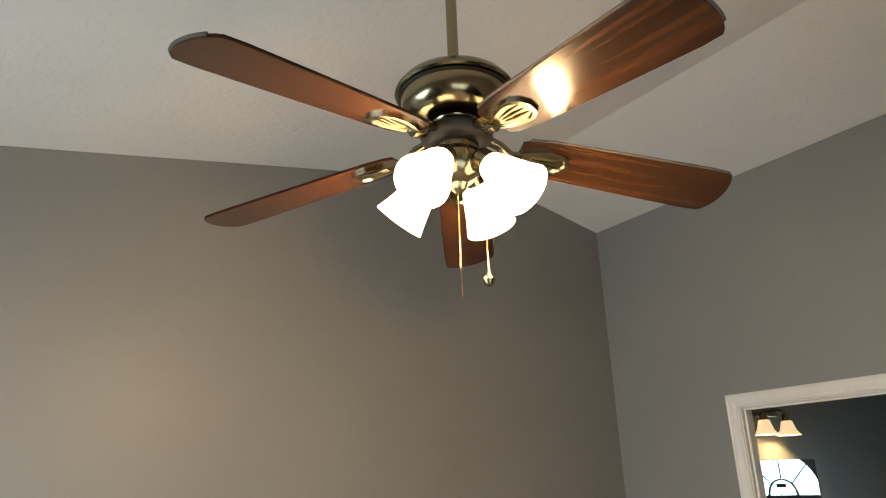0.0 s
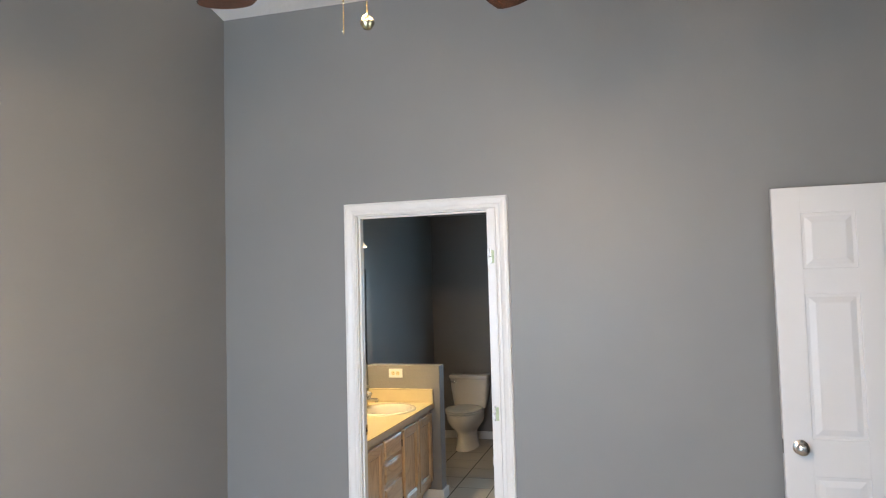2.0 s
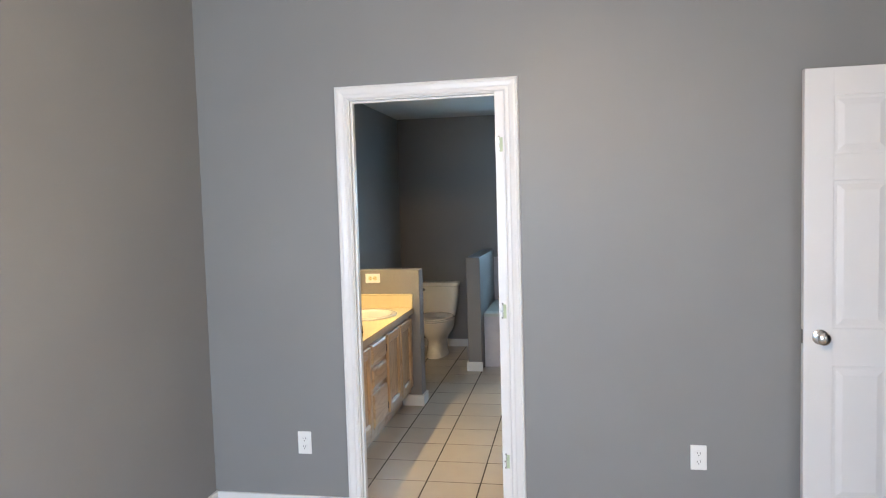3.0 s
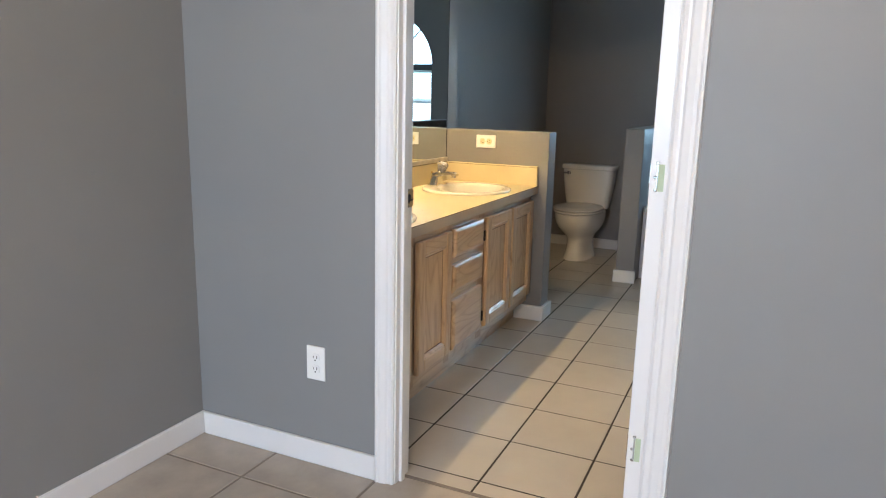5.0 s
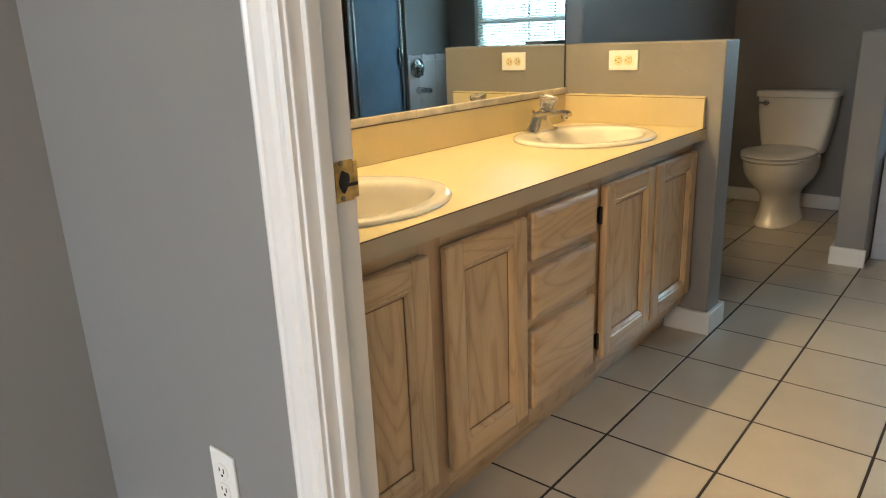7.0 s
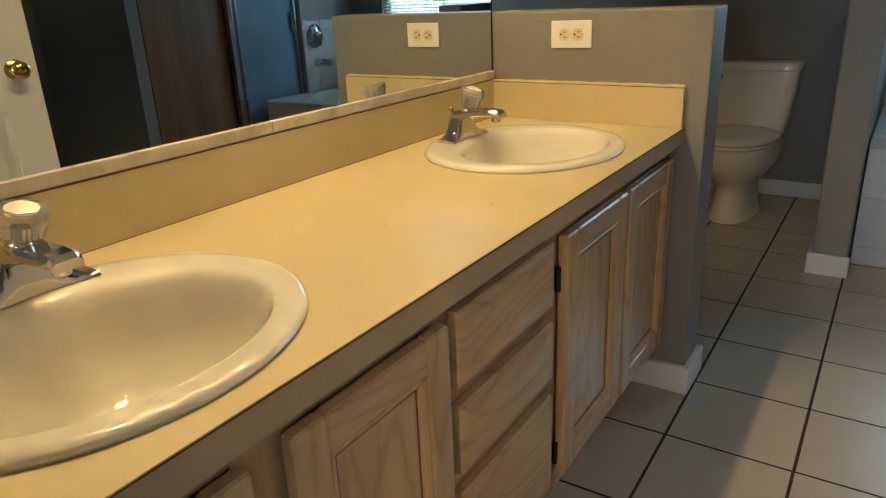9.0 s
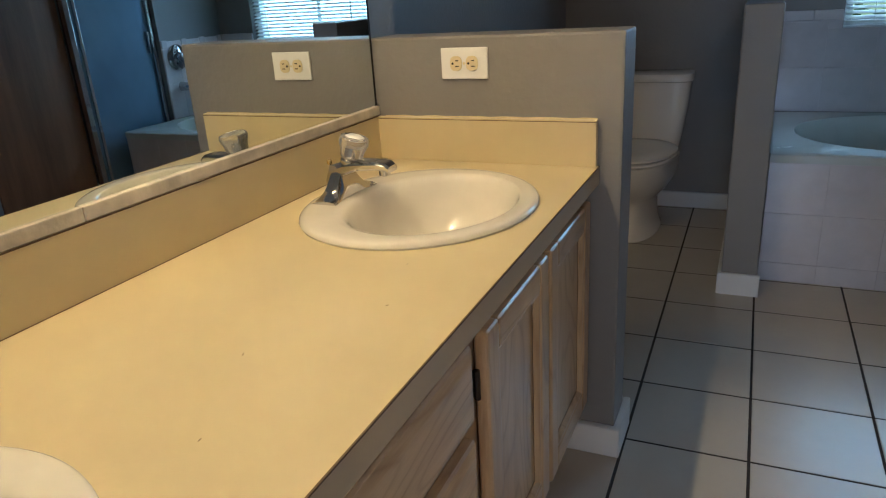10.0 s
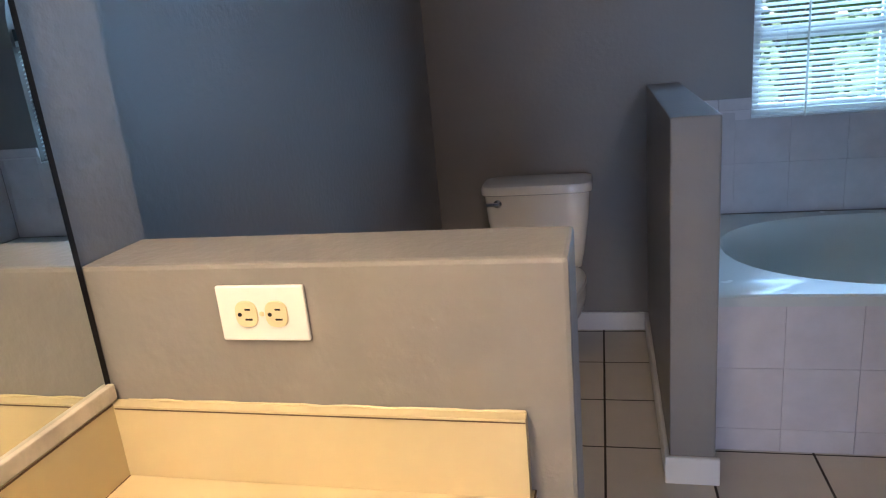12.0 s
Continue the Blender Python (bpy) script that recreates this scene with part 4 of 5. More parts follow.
def faucet(c, shift):
    """Centre-set chrome faucet with one clear knob; the spout towards -y."""
    cx, cy, z = c[0] + shift, c[1] + 0.174, CZ + 0.0135
    f = thing("faucet", (cx, cy, z), "chrome centre-set faucet with a clear acrylic knob", "faucet", "vanity faucets")
    # winged base, hollowed towards its tips
    rings = []
    for u in [i / 24 for i in range(25)]:
        x = -0.081 + 0.162 * u
        k = abs(2 * u - 1)
        h = 0.006 + 0.046 * (1.0 if k < 0.28 else ((1 - k) / 0.72) ** 1.9)
        w = 0.020 + 0.009 * k * k
        rings.append([(cx + x, cy - w, z), (cx + x, cy - w * 0.92, z + h * 0.45), (cx + x, cy - w * 0.55, z + h * 0.95), (cx + x, cy, z + h), (cx + x, cy + w * 0.55, z + h * 0.95), (cx + x, cy + w * 0.92, z + h * 0.45), (cx + x, cy + w, z)])
    part("base", loft(bmesh.new(), rings), CHROME, f, "winged chrome base", True)
    # square body carrying a short flat spout
    rings = []
    for y, zz, w, h in ((0.027, 0.026, 0.020, 0.016), (0.018, 0.044, 0.022, 0.017), (-0.012, 0.056, 0.023, 0.014), (-0.045, 0.062, 0.022, 0.009), (-0.086, 0.064, 0.021, 0.0075), (-0.106, 0.062, 0.020, 0.0075), (-0.114, 0.057, 0.019, 0.006)):
        rings.append([(cx + w * a, cy + y, z + zz + h * b) for a, b in ((-0.9, -1), (0.9, -1), (1, -0.6), (1, 0.3), (0.7, 1), (-0.7, 1), (-1, 0.3), (-1, -0.6))])
    part("spout", loft(bmesh.new(), rings), CHROME, f, "flat chrome spout")
    part("aerator", turned(bmesh.new(), ((0.009, 0.042), (0.011, 0.044), (0.011, 0.056), (0.009, 0.056)), Matrix.Translation((cx, cy - 0.096, z)), 16), CHROME, f, smooth=True)
    m = Matrix.Translation((cx, cy - 0.022, z + 0.067)) @ pose(0, 0, 0, 15, 3, 0)
    part("handle_stem", turned(bmesh.new(), ((0.020, -0.012), (0.021, 0.002), (0.016, 0.008), (0.008, 0.012), (0.008, 0.03)), m, 20), CHROME, f, smooth=True)
    n = 32
    rings = []
    for r, h in ((0.014, 0.008), (0.0195, 0.009), (0.0220, 0.014), (0.0235, 0.026), (0.0275, 0.036), (0.0285, 0.043), (0.0265, 0.049), (0.0210, 0.052), (0.0190, 0.049)):
        rings.append([m @ Vector(((r * (1 + 0.085 * (i % 4 < 2))) * math.cos(2 * math.pi * i / n), (r * (1 + 0.085 * (i % 4 < 2))) * math.sin(2 * math.pi * i / n), h)) for i in range(n)])
    k = part("knob", loft(bmesh.new(), rings), CRYSTAL, f, "fluted clear acrylic knob", True)
    part("knob_cap", turned(bmesh.new(), ((0.017, 0.044), (0.0188, 0.0500), (0.012, 0.0535), (0, 0.054)), m, 18, True, False), PLATEWHITE, k, "round index cap", True)
    part("lift_rod", tube(bmesh.new(), [(cx, cy + 0.022, z + 0.025), (cx, cy + 0.028, z + 0.060)], 0.0022, 8), CHROME, f)
    part("lift_rod_knob", turned(bmesh.new(), ((0.003, 0.058), (0.0055, 0.061), (0.0055, 0.066), (0.003, 0.069)), Matrix.Translation((cx, cy + 0.028, z)), 12), BRASS, f, smooth=True)
    return f


faucet(S1, 0.021)
faucet(S2, 0.0)

# ---- mirror ----
mirror = thing("wall_mirror", (5.02, MY, 0.87), "large frameless vanity mirror in a white bottom channel", "mirror")
part("glass", boxed(VX0, 5.881, MY - 0.008, MY - 0.002, 0.876, 1.818), SILVER, mirror, "silvered mirror glass")
# black strip paints the dark gap between the mirror and the half wall
part("gap_strip", boxed(5.881, 5.8915, MY - 0.007, MY - 0.0005, 0.862, 1.818), HOLE, mirror, "black strip standing in for the dark gap beside the half wall")
part("bottom_channel", boxed(VX0, 5.02, MY - 0.016, MY - 0.0005, 0.8592, 0.881, bevel=0.002), CHANNEL, mirror, "scuffed white channel")
part("bottom_channel", boxed(5.022, 5.888, MY - 0.016, MY - 0.0005, 0.8592, 0.881, bevel=0.002), CHANNEL, mirror, "scuffed white channel")

# ---- vanity light ----
light = thing("vanity_light", (5.02, MY, 2.11), "brass vanity light bar with four frosted bell shades", "wall lamp")
part("back_plate", boxed(4.53, 5.51, MY - 0.022, MY - 0.0005, 2.09, 2.16, bevel=0.008, seg=3), BRONZE, light)
for x in (4.63, 4.89, 5.15, 5.41):
    part("arm", tube(bmesh.new(), [(x, MY - 0.015, 2.125), (x, MY - 0.08, 2.135), (x, MY - 0.125, 2.122), (x, MY - 0.135, 2.095)], 0.008, 10), BRONZE, light, smooth=True)
    m = Matrix.Translation((x, MY - 0.135, 0))
    part("socket", turned(bmesh.new(), ((0.012, 2.105), (0.024, 2.098), (0.026, 2.065), (0.030, 2.058), (0.028, 2.054)), m, 20), BRONZE, light, smooth=True)
    part("shade", turned(bmesh.new(), ((0.027, 2.060), (0.036, 2.050), (0.042, 2.025), (0.050, 1.998), (0.066, 1.976), (0.076, 1.965), (0.073, 1.965), (0.063, 1.977), (0.047, 1.998), (0.039, 2.025), (0.033, 2.048), (0.024, 2.056)), m, 32, False, False), VANITYSHADE, light, "lit frosted bell shade", True)
    lamp("vanity_bulb_light", "POINT", VANITY_W, (1.0, 0.79, 0.43), Matrix.Translation((x, MY - 0.135, 2.017)), radius=0.022)

# ---- toilet ----
TY = 3.535
toilet = thing("toilet", (7.75, TY, 0), "white two-piece toilet with closed lid and chrome lever", "toilet")
TKY = TY - 0.001
rings = [oval(7.905, TKY, z, a, b, 48, p) for z, a, b, p in ((0.365, 0.070, 0.150, 3.5), (0.372, 0.085, 0.165, 4.5), (0.43, 0.092, 0.177, 5), (0.58, 0.100, 0.198, 6), (0.680, 0.103, 0.205, 6))]
part("tank", loft(bmesh.new(), rings), TOILETWHITE, toilet, smooth=True)
rings = [oval(7.902, TKY, z, a, b, 48, 6) for z, a, b in ((0.680, 0.106, 0.208), (0.685, 0.115, 0.215), (0.707, 0.116, 0.216), (0.717, 0.111, 0.211), (0.721, 0.09, 0.190))]
part("tank_lid", loft(bmesh.new(), rings), TOILETWHITE, toilet, smooth=True)
bm = bmesh.new()
turned(bm, ((0.016, 0), (0.016, 0.006), (0.009, 0.010), (0.006, 0.018)), Matrix.Translation((7.803, TY + 0.146, 0.650)) @ pose(0, 0, 0, 0, -90, 0), 18)
box(bm, 7.778, 7.790, TY + 0.138, TY + 0.190, 0.645, 0.658, bevel=0.004)
part("flush_lever", bm, CHROME, toilet, "chrome flush lever", True)


def egg(x_back, x_front, z, half, n=48):
    """A bowl outline: blunt at the back, long and round in front (towards -x)."""
    cx = x_back - (x_back - x_front) * 0.42
    out = []
    for i in range(n):
        t = 2 * math.pi * i / n
        c, s = math.cos(t), math.sin(t)
        out.append((cx + c * ((x_back - cx) if c > 0 else (cx - x_front)), TY + half * (abs(s) ** 0.9) * math.copysign(1, s), z))
    return out


rings = [egg(7.93, 7.462, 0.0, 0.116), egg(7.93, 7.464, 0.014, 0.116), egg(7.92, 7.476, 0.028, 0.108), egg(7.90, 7.490, 0.07, 0.099), egg(7.89, 7.500, 0.125, 0.094), egg(7.90, 7.498, 0.160, 0.097), egg(7.92, 7.474, 0.190, 0.114), egg(7.93, 7.430, 0.222, 0.143), egg(7.93, 7.385, 0.26, 0.168), egg(7.93, 7.354, 0.30, 0.183), egg(7.93, 7.340, 0.34, 0.189), egg(7.93, 7.335, 0.372, 0.188), egg(7.92, 7.345, 0.378, 0.182)]
part("bowl", loft(bmesh.new(), rings), TOILETWHITE, toilet, smooth=True)
rings = [egg(7.80, 7.338, 0.380, 0.182), egg(7.805, 7.330, 0.384, 0.188), egg(7.805, 7.330, 0.393, 0.188), egg(7.80, 7.336, 0.397, 0.184)]
part("seat", loft(bmesh.new(), rings), TOILETWHITE, toilet, smooth=True)
rings = [egg(7.80, 7.336, 0.400, 0.184), egg(7.805, 7.328, 0.404, 0.189), egg(7.805, 7.329, 0.413, 0.188), egg(7.79, 7.35, 0.420, 0.172), egg(7.74, 7.42, 0.423, 0.11)]
part("seat_lid", loft(bmesh.new(), rings), TOILETWHITE, toilet, "closed white seat lid", True)
for dy in (-0.07, 0.07):
    part("seat_hinge", boxed(7.79, 7.82, TY + dy - 0.016, TY + dy + 0.016, 0.378, 0.412, bevel=0.005), TOILETWHITE, toilet)
bm = bmesh.new()
turned(bm, ((0.010, 0), (0.010, 0.05)), Matrix.Translation((EX - 0.01, TY + 0.19, 0.16)) @ pose(0, 0, 0, 0, -90, 0), 12)
tube(bm, [(EX - 0.06, TY + 0.19, 0.16), (EX - 0.08, TY + 0.19, 0.22), (8.0, TY + 0.17, 0.30), (7.95, TY + 0.15, 0.36)], 0.006, 8)
part("supply_line", bm, NICKEL, toilet, "water supply valve and hose", True)

# ---- bathtub ----
TX0, TY0, TY1, TZ = 7.17, 1.552, 2.978, 0.508
tub = thing("bathtub", (7.6, (TY0 + TY1) / 2, 0), "built-in soaking tub with pale oval basin and tiled apron", "bathtub")
bcx, bcy = (TX0 + EX) / 2, (TY0 + TY1) / 2
bm = bmesh.new()
angles = sorted([2 * math.pi * i / 56 for i in range(56)] + [math.atan2(y - bcy, x - bcx) % (2 * math.pi) for x in (TX0 - 0.012, EX - 0.02) for y in (TY0, TY1)])


def basin_ring(a, b, z, square=False):
    out = []
    for t in angles:
        c, s = math.cos(t), math.sin(t)
        if square:
            hx, hy = (EX - 0.02 - TX0 + 0.012) / 2 * a, (TY1 - TY0) / 2 * b
            k = min(hx / max(abs(c), 1e-9), hy / max(abs(s), 1e-9))
        else:
            k = 1 / ((abs(c) / a) ** 2.3 + (abs(s) / b) ** 2.3) ** (1 / 2.3)
        out.append((bcx - 0.012 + k * c, bcy + k * s, z))
    return out


rings = [basin_ring(1, 1, TZ - 0.034, True), basin_ring(1, 1, TZ - 0.006, True), basin_ring(0.985, 0.99, TZ, True), basin_ring(0.400, 0.625, TZ), basin_ring(0.392, 0.617, TZ - 0.008), basin_ring(0.375, 0.60, TZ - 0.05), basin_ring(0.340, 0.55, TZ - 0.20), basin_ring(0.285, 0.47, TZ - 0.36), basin_ring(0.20, 0.36, TZ - 0.41), basin_ring(0.03, 0.03, TZ - 0.415)]
part("basin", loft(bm, rings, False, True), ACRYLIC, tub, "pale acrylic basin", True)
apron = part("apron", boxed(TX0 + 0.008, TX0 + 0.05, TY0, TY1, 0, TZ - 0.034), TUBGROUT, tub, "tile grout of the apron")
part("jet", turned(bmesh.new(), ((0.025, 0), (0.025, 0.006), (0.012, 0.010)), Matrix.Translation((bcx, bcy + 0.552, TZ - 0.18)) @ pose(0, 0, 0, 100), 16), ACRYLIC, tub, smooth=True)

# tub surround wall at the south, the shower beyond it
structure("wall_tub_south", boxed(7.56, EX, 1.432, 1.540, 0, 1.80), PAINT, "grey wall between bathtub and shower", "wall")
SPL = tagged(new("tub_splash_tiles"), "pale pink glazed wall tiles round the bathtub", "wall tiles", kind="structure")
BASES[SPL.name] = Vector((0, 0, 0))
part("grout", boxed(EX - 0.006, EX - 0.0005, 1.552, AWY0 - 0.002, TZ, 0.955), TUBGROUT, SPL)
part("grout", boxed(EX - 0.006, EX - 0.0005, AWY0 - 0.002, AWY1 + 0.002, TZ, AWZ0 - 0.005), TUBGROUT, SPL)
part("grout", boxed(EX - 0.006, EX - 0.0005, AWY1 + 0.002, 2.978, TZ, 0.955), TUBGROUT, SPL)
part("grout", boxed(7.56, EX - 0.006, 1.5405, 1.546, TZ, 0.955), TUBGROUT, SPL)
valve = thing("tub_valve", (7.66, 1.546, 0.86), "round chrome bathtub valve with lever on the tiled wall", "tap")
m = Matrix.Translation((7.66, 1.546 + 0.008, 0.86)) @ pose(0, 0, 0, -90)
part("escutcheon", turned(bmesh.new(), ((0.075, 0), (0.075, 0.004), (0.066, 0.012), (0.030, 0.016), (0.026, 0.045), (0.0, 0.048)), m, 36, True, False), CHROME, valve, smooth=True)
part("lever", boxed(7.653, 7.667, 1.592, 1.608, 0.80, 0.865, bevel=0.004), CHROME, valve)
spout = thing("tub_spout", (7.66, 1.546, 0.68), "chrome bathtub spout on the tiled wall", "tap")
part("body", turned(bmesh.new(), ((0.028, 0), (0.026, 0.02), (0.022, 0.09), (0.020, 0.125), (0.014, 0.13)), Matrix.Translation((7.66, 1.554, 0.69)) @ pose(0, 0, 0, -90), 20), CHROME, spout, smooth=True)

# ---- shower ----
shower = thing("shower_enclosure", (7.2, 1.56, 0), "chrome framed hazy glass shower front beside the tub wall", "shower")
gy, GX0, GX1 = 1.50, 7.005, 7.557
part("glass_door", boxed(GX0 + 0.02, GX1 - 0.018, gy - 0.003, gy + 0.003, 0.12, 1.86), SHOWERGLASS, shower)
for x in (GX0, GX1 - 0.018):
    part("upright", boxed(x - 0.016, x + 0.016, gy - 0.02, gy + 0.02, 0.10, 1.90, bevel=0.003), CHROME, shower)
part("upright", boxed(GX0 + 0.045, GX0 + 0.062, gy - 0.012, gy + 0.012, 0.122, 1.86, bevel=0.002), CHROME, shower)
part("header", boxed(GX0 + 0.017, GX1 - 0.035, gy - 0.02, gy + 0.02, 1.86, 1.90, bevel=0.003), CHROME, shower)
part("sill_rail", boxed(GX0 + 0.017, GX1 - 0.035, gy - 0.02, gy + 0.02, 0.10, 0.122, bevel=0.003), CHROME, shower)
part("door_pull", boxed(GX1 - 0.060, GX1 - 0.050, gy + 0.003, gy + 0.022, 0.90, 1.02, bevel=0.003), CHROME, shower)
part("curb", boxed(GX0 - 0.016, GX1 - 0.002, gy - 0.06, gy + 0.03, 0, 0.098, bevel=0.006), TUBGROUT, shower)
part("pan", boxed(GX0, EX - 0.013, SY + 0.013, 1.43, 0, 0.04), ACRYLIC, shower)
part("tile_wainscot", boxed(EX - 0.012, EX - 0.0005, SY + 0.013, 1.43, 0.04, 0.95), TUBTILE, shower, "pale tiled lower wall inside the shower")
part("tile_wainscot", boxed(GX0 + 0.03, EX - 0.013, SY, SY + 0.012, 0.04, 0.95), TUBTILE, shower, "pale tiled lower wall inside the shower")
structure("wall_niche", boxed(6.36, 6.43, SY, 1.485, 0, BCEIL), PAINT, "grey painted return wall beside the tall cabinet", "wall")
linen = thing("linen_cabinet", (6.7, 1.05, 0), "tall dark brown wooden linen cabinet beside the shower", "cabinet")
part("body", boxed(6.436, 6.984, SY + 0.002, 1.46, 0.08, 2.1, bevel=0.002), BROWNDOOR, linen)
part("plinth", boxed(6.446, 6.974, SY + 0.002, 1.42, 0, 0.08), BROWNDOOR, linen)
part("door", boxed(6.439, 6.981, 1.461, 1.48, 0.085, 2.095, bevel=0.003), BROWNDOOR, linen)

# ---- outdoors ----
structure("ground", boxed(-120, 120, -120, 120, -0.6, -0.25), GRASS, "green lawn reaching the horizon", "ground")


def tree(at, height, spread, count, seed):
    rnd = random.Random(seed)
    t = thing("tree", at, "leafy green tree outside the window", "tree", "garden trees")
    base = Vector(at)
    part("trunk", tube(bmesh.new(), [base, base + Vector((0.05, 0.03, height * 0.3)), base + Vector((-0.05, 0.08, height * 0.62)), base + Vector((0.02, 0, height * 0.9))], [0.16, 0.12, 0.08, 0.03], 10), BARK, t, smooth=True)
    bm = bmesh.new()
    clumps = []
    for k in range(9):
        a = rnd.uniform(0, 6.28)
        end = base + Vector((math.cos(a) * spread * rnd.uniform(0.4, 0.9), math.sin(a) * spread * rnd.uniform(0.4, 0.9), height * rnd.uniform(0.3, 0.95)))
        clumps.append(end)
        tube(bm, [base + Vector((0, 0, height * rnd.uniform(0.2, 0.5))), (base + end) / 2 + Vector((0, 0, height * 0.22)), end], [0.05, 0.03, 0.012], 6)
    part("limbs", bm, BARK, t)
    verts, faces = [], []
    for _ in range(count):
        c = rnd.choice(clumps)
        p = c + Vector((rnd.gauss(0, 0.30) * spread, rnd.gauss(0, 0.30) * spread, rnd.gauss(0, 0.13) * height))
        u = Vector((rnd.gauss(0, 1), rnd.gauss(0, 1), rnd.gauss(0, 0.6))).normalized() * rnd.uniform(0.05, 0.10)
        v = u.cross(Vector((rnd.gauss(0, 1), rnd.gauss(0, 1), rnd.gauss(0, 1)))).normalized() * rnd.uniform(0.025, 0.05)
        i = len(verts)
        verts += [p - u - base, p + v - base, p + u - base, p - v - base]
        faces.append((i, i + 1, i + 2, i + 3))
    me = bpy.data.meshes.new("crown")
    me.from_pydata([tuple(v) for v in verts], [], faces)
    me.materials.append(LEAF)
    ob = new("crown", me)
    ob.parent = t
    return t


tree((12.6, -1.4, -0.25), 4.6, 1.6, 5200, 3)
tree((13.0, 1.4, -0.25), 4.2, 1.7, 5200, 4)
tree((12.4, -4.2, -0.25), 4.8, 1.7, 4200, 5)
tree((12.8, 4.0, -0.25), 4.6, 1.6, 4200, 7)
tree((16.5, 0.2, -0.25), 6.0, 2.2, 4200, 8)
tree((16.8, -5.0, -0.25), 6.0, 2.2, 4200, 9)
tree((-8.5, 2.0, -0.25), 5.0, 1.8, 4000, 6)


# ---- tiles, laid last ----
def tile_mesh(name, w, h, t, material, gap, e=0.0022):
    """One eased tile, its middle at the origin, lying in x-y."""
    bm = bmesh.new()
    a, b = (w - gap) / 2, (h - gap) / 2
    loft(bm, [[(-a, -b, -t), (a, -b, -t), (a, b, -t), (-a, b, -t)], [(-a, -b, -e), (a, -b, -e), (a, b, -e), (-a, b, -e)], [(-a + e, -b + e, 0), (a - e, -b + e, 0), (a - e, b - e, 0), (-a + e, b - e, 0)]], False, True)
    return finish(name, bm, material)


def lay(parent, name, x0, x1, y0, y1, px, py, ox, oy, material, gap, blocked=(), turn=0.0, pivot=(0, 0)):
    """A floor of tiles in the joints' grid through (ox, oy), cut at the edges."""
    meshes = {}
    i0, i1 = math.floor((x0 - ox) / px), math.ceil((x1 - ox) / px)
    j0, j1 = math.floor((y0 - oy) / py), math.ceil((y1 - oy) / py)
    rnd = random.Random(5)
    for i in range(i0, i1):
        for j in range(j0, j1):
            a, b = max(x0, ox + i * px), min(x1, ox + (i + 1) * px)
            c, d = max(y0, oy + j * py), min(y1, oy + (j + 1) * py)
            if b - a < 0.015 or d - c < 0.015:
                continue
            if any(a >= bx0 and b <= bx1 and c >= by0 and d <= by1 for bx0, bx1, by0, by1 in blocked):
                continue
            key = (round(b - a, 3), round(d - c, 3))
            if key not in meshes:
                meshes[key] = tile_mesh(name, *key, 0.006, material, gap)
            ob = new(name, meshes[key])
            ux, uy = (a + b) / 2 - pivot[0], (c + d) / 2 - pivot[1]
            ob.location = (pivot[0] + ux - turn * uy, pivot[1] + uy + turn * ux, rnd.uniform(-0.0004, 0.0003))
            ob.rotation_euler = (rnd.uniform(-0.0012, 0.0012), rnd.uniform(-0.0012, 0.0012), turn)
            ob.parent = parent


lay(FLOOR_BED, "tile", BX0, 4.086, BY0, BY1, 0.3965, 0.3935, 3.845, 3.655, BEDTILE, 0.007)
lay(FLOOR_BATH, "tile", 4.094, EX, SY, AY, 0.2995, 0.302, 4.168, 3.272, BATHTILE, 0.0055, blocked=((WX, 5.88, 3.46, 4.1), (7.2, EX, SY, 2.97), (6.4, EX, SY, 1.5)), turn=0.0075, pivot=(4.9, 3.272))


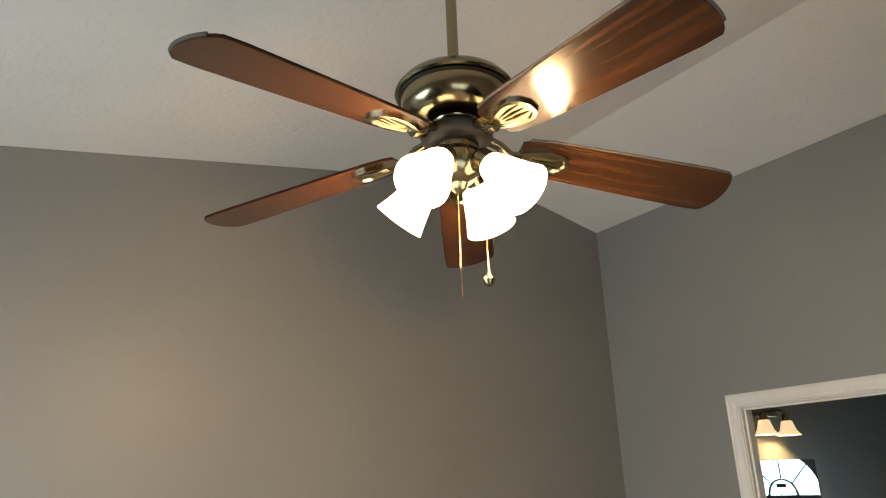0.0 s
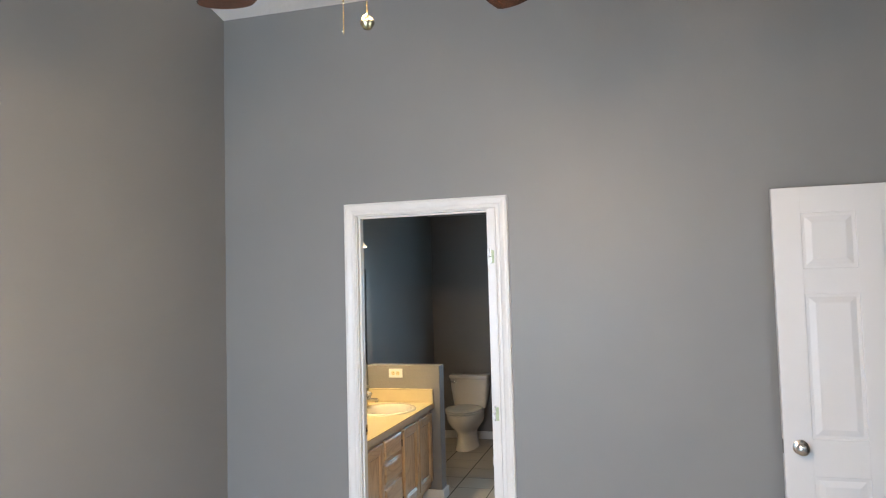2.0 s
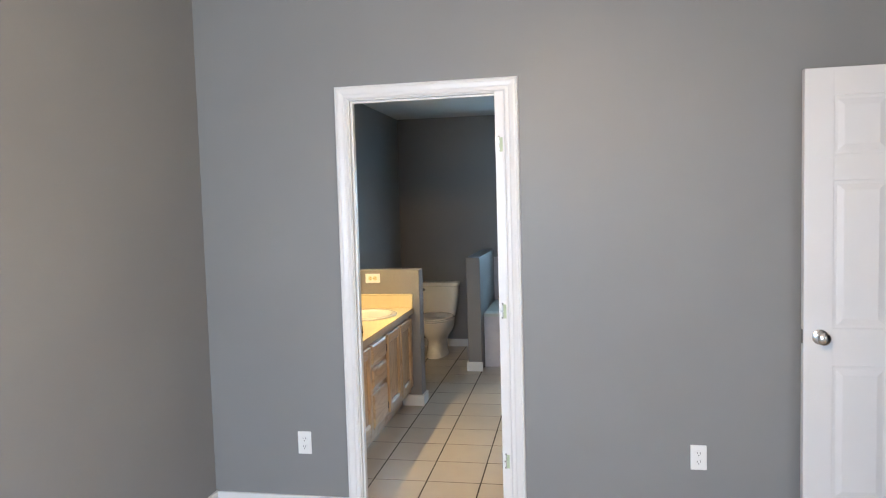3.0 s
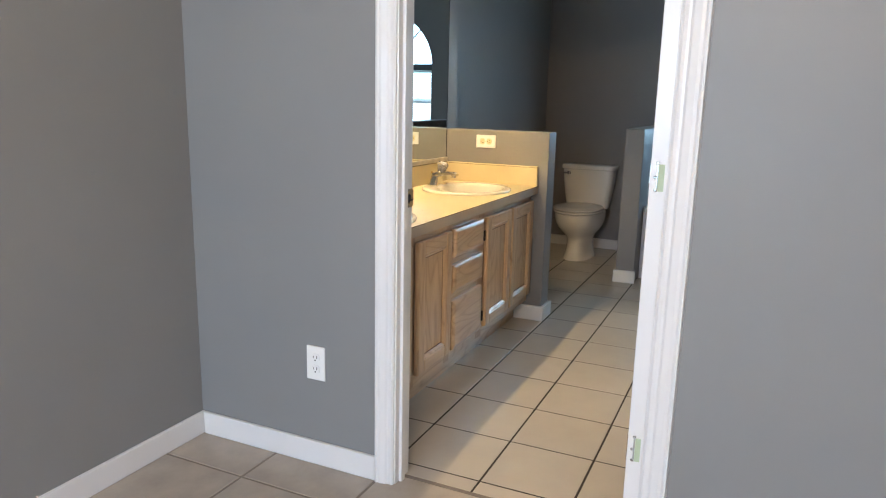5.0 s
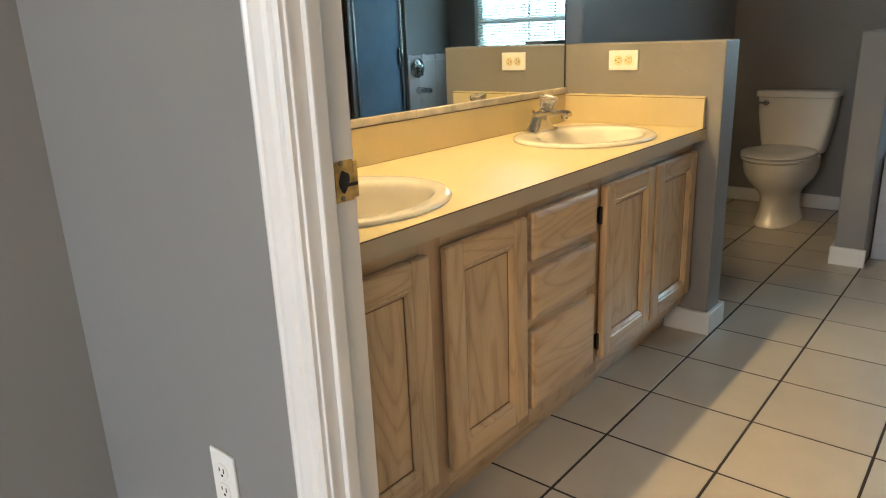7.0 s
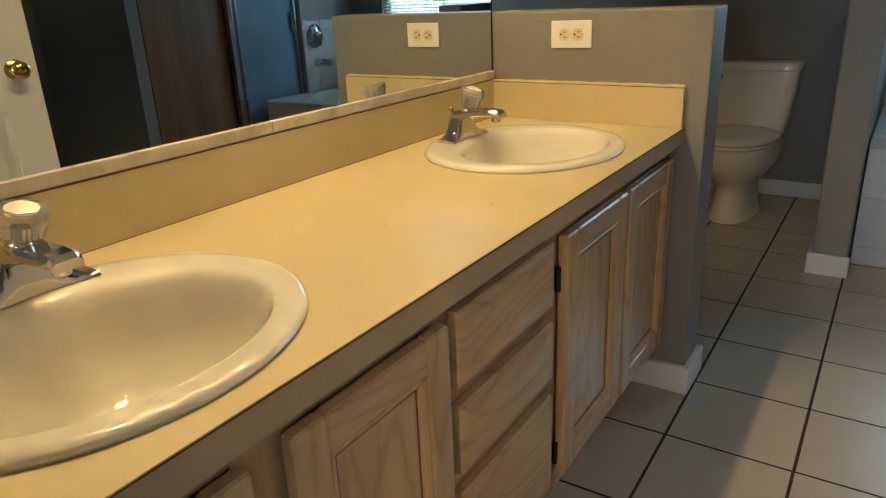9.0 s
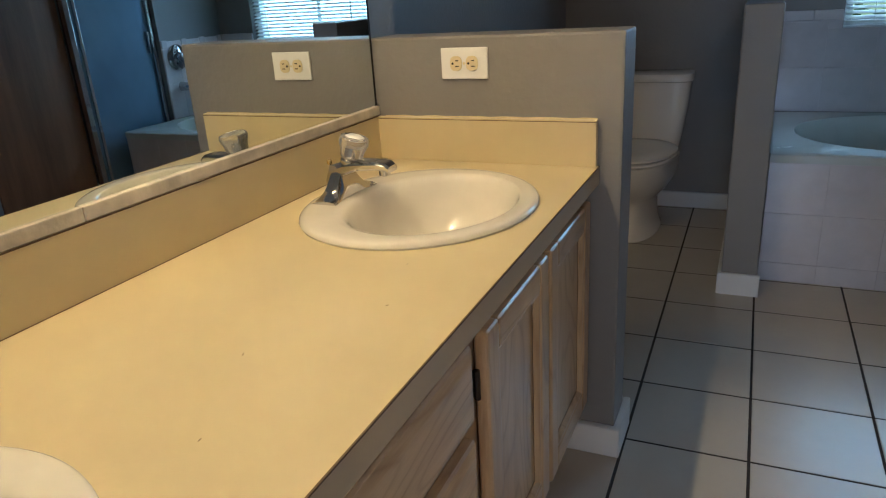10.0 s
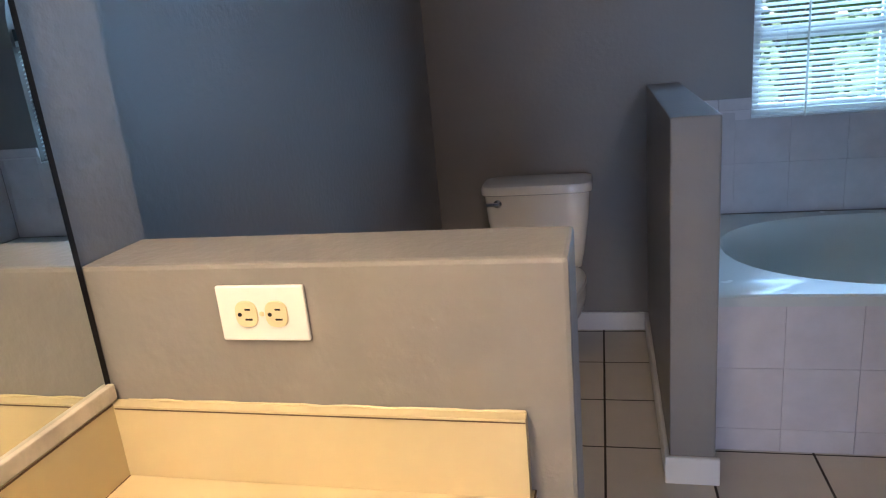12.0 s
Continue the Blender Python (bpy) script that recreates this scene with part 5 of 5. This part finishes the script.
def wall_tiles(parent, axis, fixed, u0, u1, v0, v1, p, ou, ov, skip=None):
    """Upright tiles facing -x (axis 'x') or +y (axis 'y')."""
    meshes = {}
    for i in range(math.floor((u0 - ou) / p), math.ceil((u1 - ou) / p)):
        for j in range(math.floor((v0 - ov) / p), math.ceil((v1 - ov) / p)):
            a, b = max(u0, ou + i * p), min(u1, ou + (i + 1) * p)
            c, d = max(v0, ov + j * p), min(v1, ov + (j + 1) * p)
            if skip:
                mid = (a + b) / 2
                if skip[0] < mid < skip[1]:
                    d = min(d, skip[2])
                elif a < skip[1] < b:
                    a = a if c < skip[2] - 0.05 else skip[1]
            if b - a < 0.012 or d - c < 0.012:
                continue
            key = (round(b - a, 3), round(d - c, 3))
            if key not in meshes:
                meshes[key] = tile_mesh("tile", *key, 0.004, TUBTILE, 0.0010, 0.0007)
            ob = new("tile", meshes[key])
            if axis == "x":
                ob.matrix_world = Matrix(((0, 0, -1, fixed), (-1, 0, 0, (a + b) / 2), (0, 1, 0, (c + d) / 2), (0, 0, 0, 1)))
            else:
                ob.matrix_world = Matrix(((-1, 0, 0, (a + b) / 2), (0, 0, 1, fixed), (0, 1, 0, (c + d) / 2), (0, 0, 0, 1)))
            mw = ob.matrix_world.copy()
            ob.parent = parent
            if parent.parent:
                mw.translation -= BASES[parent.name]
            ob.matrix_basis = mw


wall_tiles(apron, "x", TX0 + 0.004, TY0, TY1, 0.0, TZ - 0.036, 0.2, TY1, 0.075)
wall_tiles(SPL, "x", EX - 0.009, 1.552, 2.978, TZ + 0.001, 0.915, 0.2, 2.978, TZ + 0.001, skip=(AWY0 - 0.002, AWY1 + 0.002, AWZ0 - 0.006))
wall_tiles(SPL, "y", 1.550, 7.561, EX - 0.01, TZ + 0.001, 0.915, 0.2, EX - 0.01, TZ + 0.001)
for k, (a, b) in enumerate(((AWY1 + 0.003, 2.84), (2.842, 2.978), (1.552, AWY0 - 0.003))):
    part("bullnose_tile", boxed(EX - 0.012, EX - 0.001, a, b, 0.917, 0.962, bevel=0.004), TUBTILE, SPL, "pale bullnose edge tile")
for k in range(4):
    a, b = 7.561 + 0.16 * k, 7.446 + 0.16 * (k + 1) - 0.003
    part("bullnose_tile", boxed(a, min(b, EX - 0.013), 1.541, 1.553, 0.917, 0.962, bevel=0.004), TUBTILE, SPL, "pale bullnose edge tile")
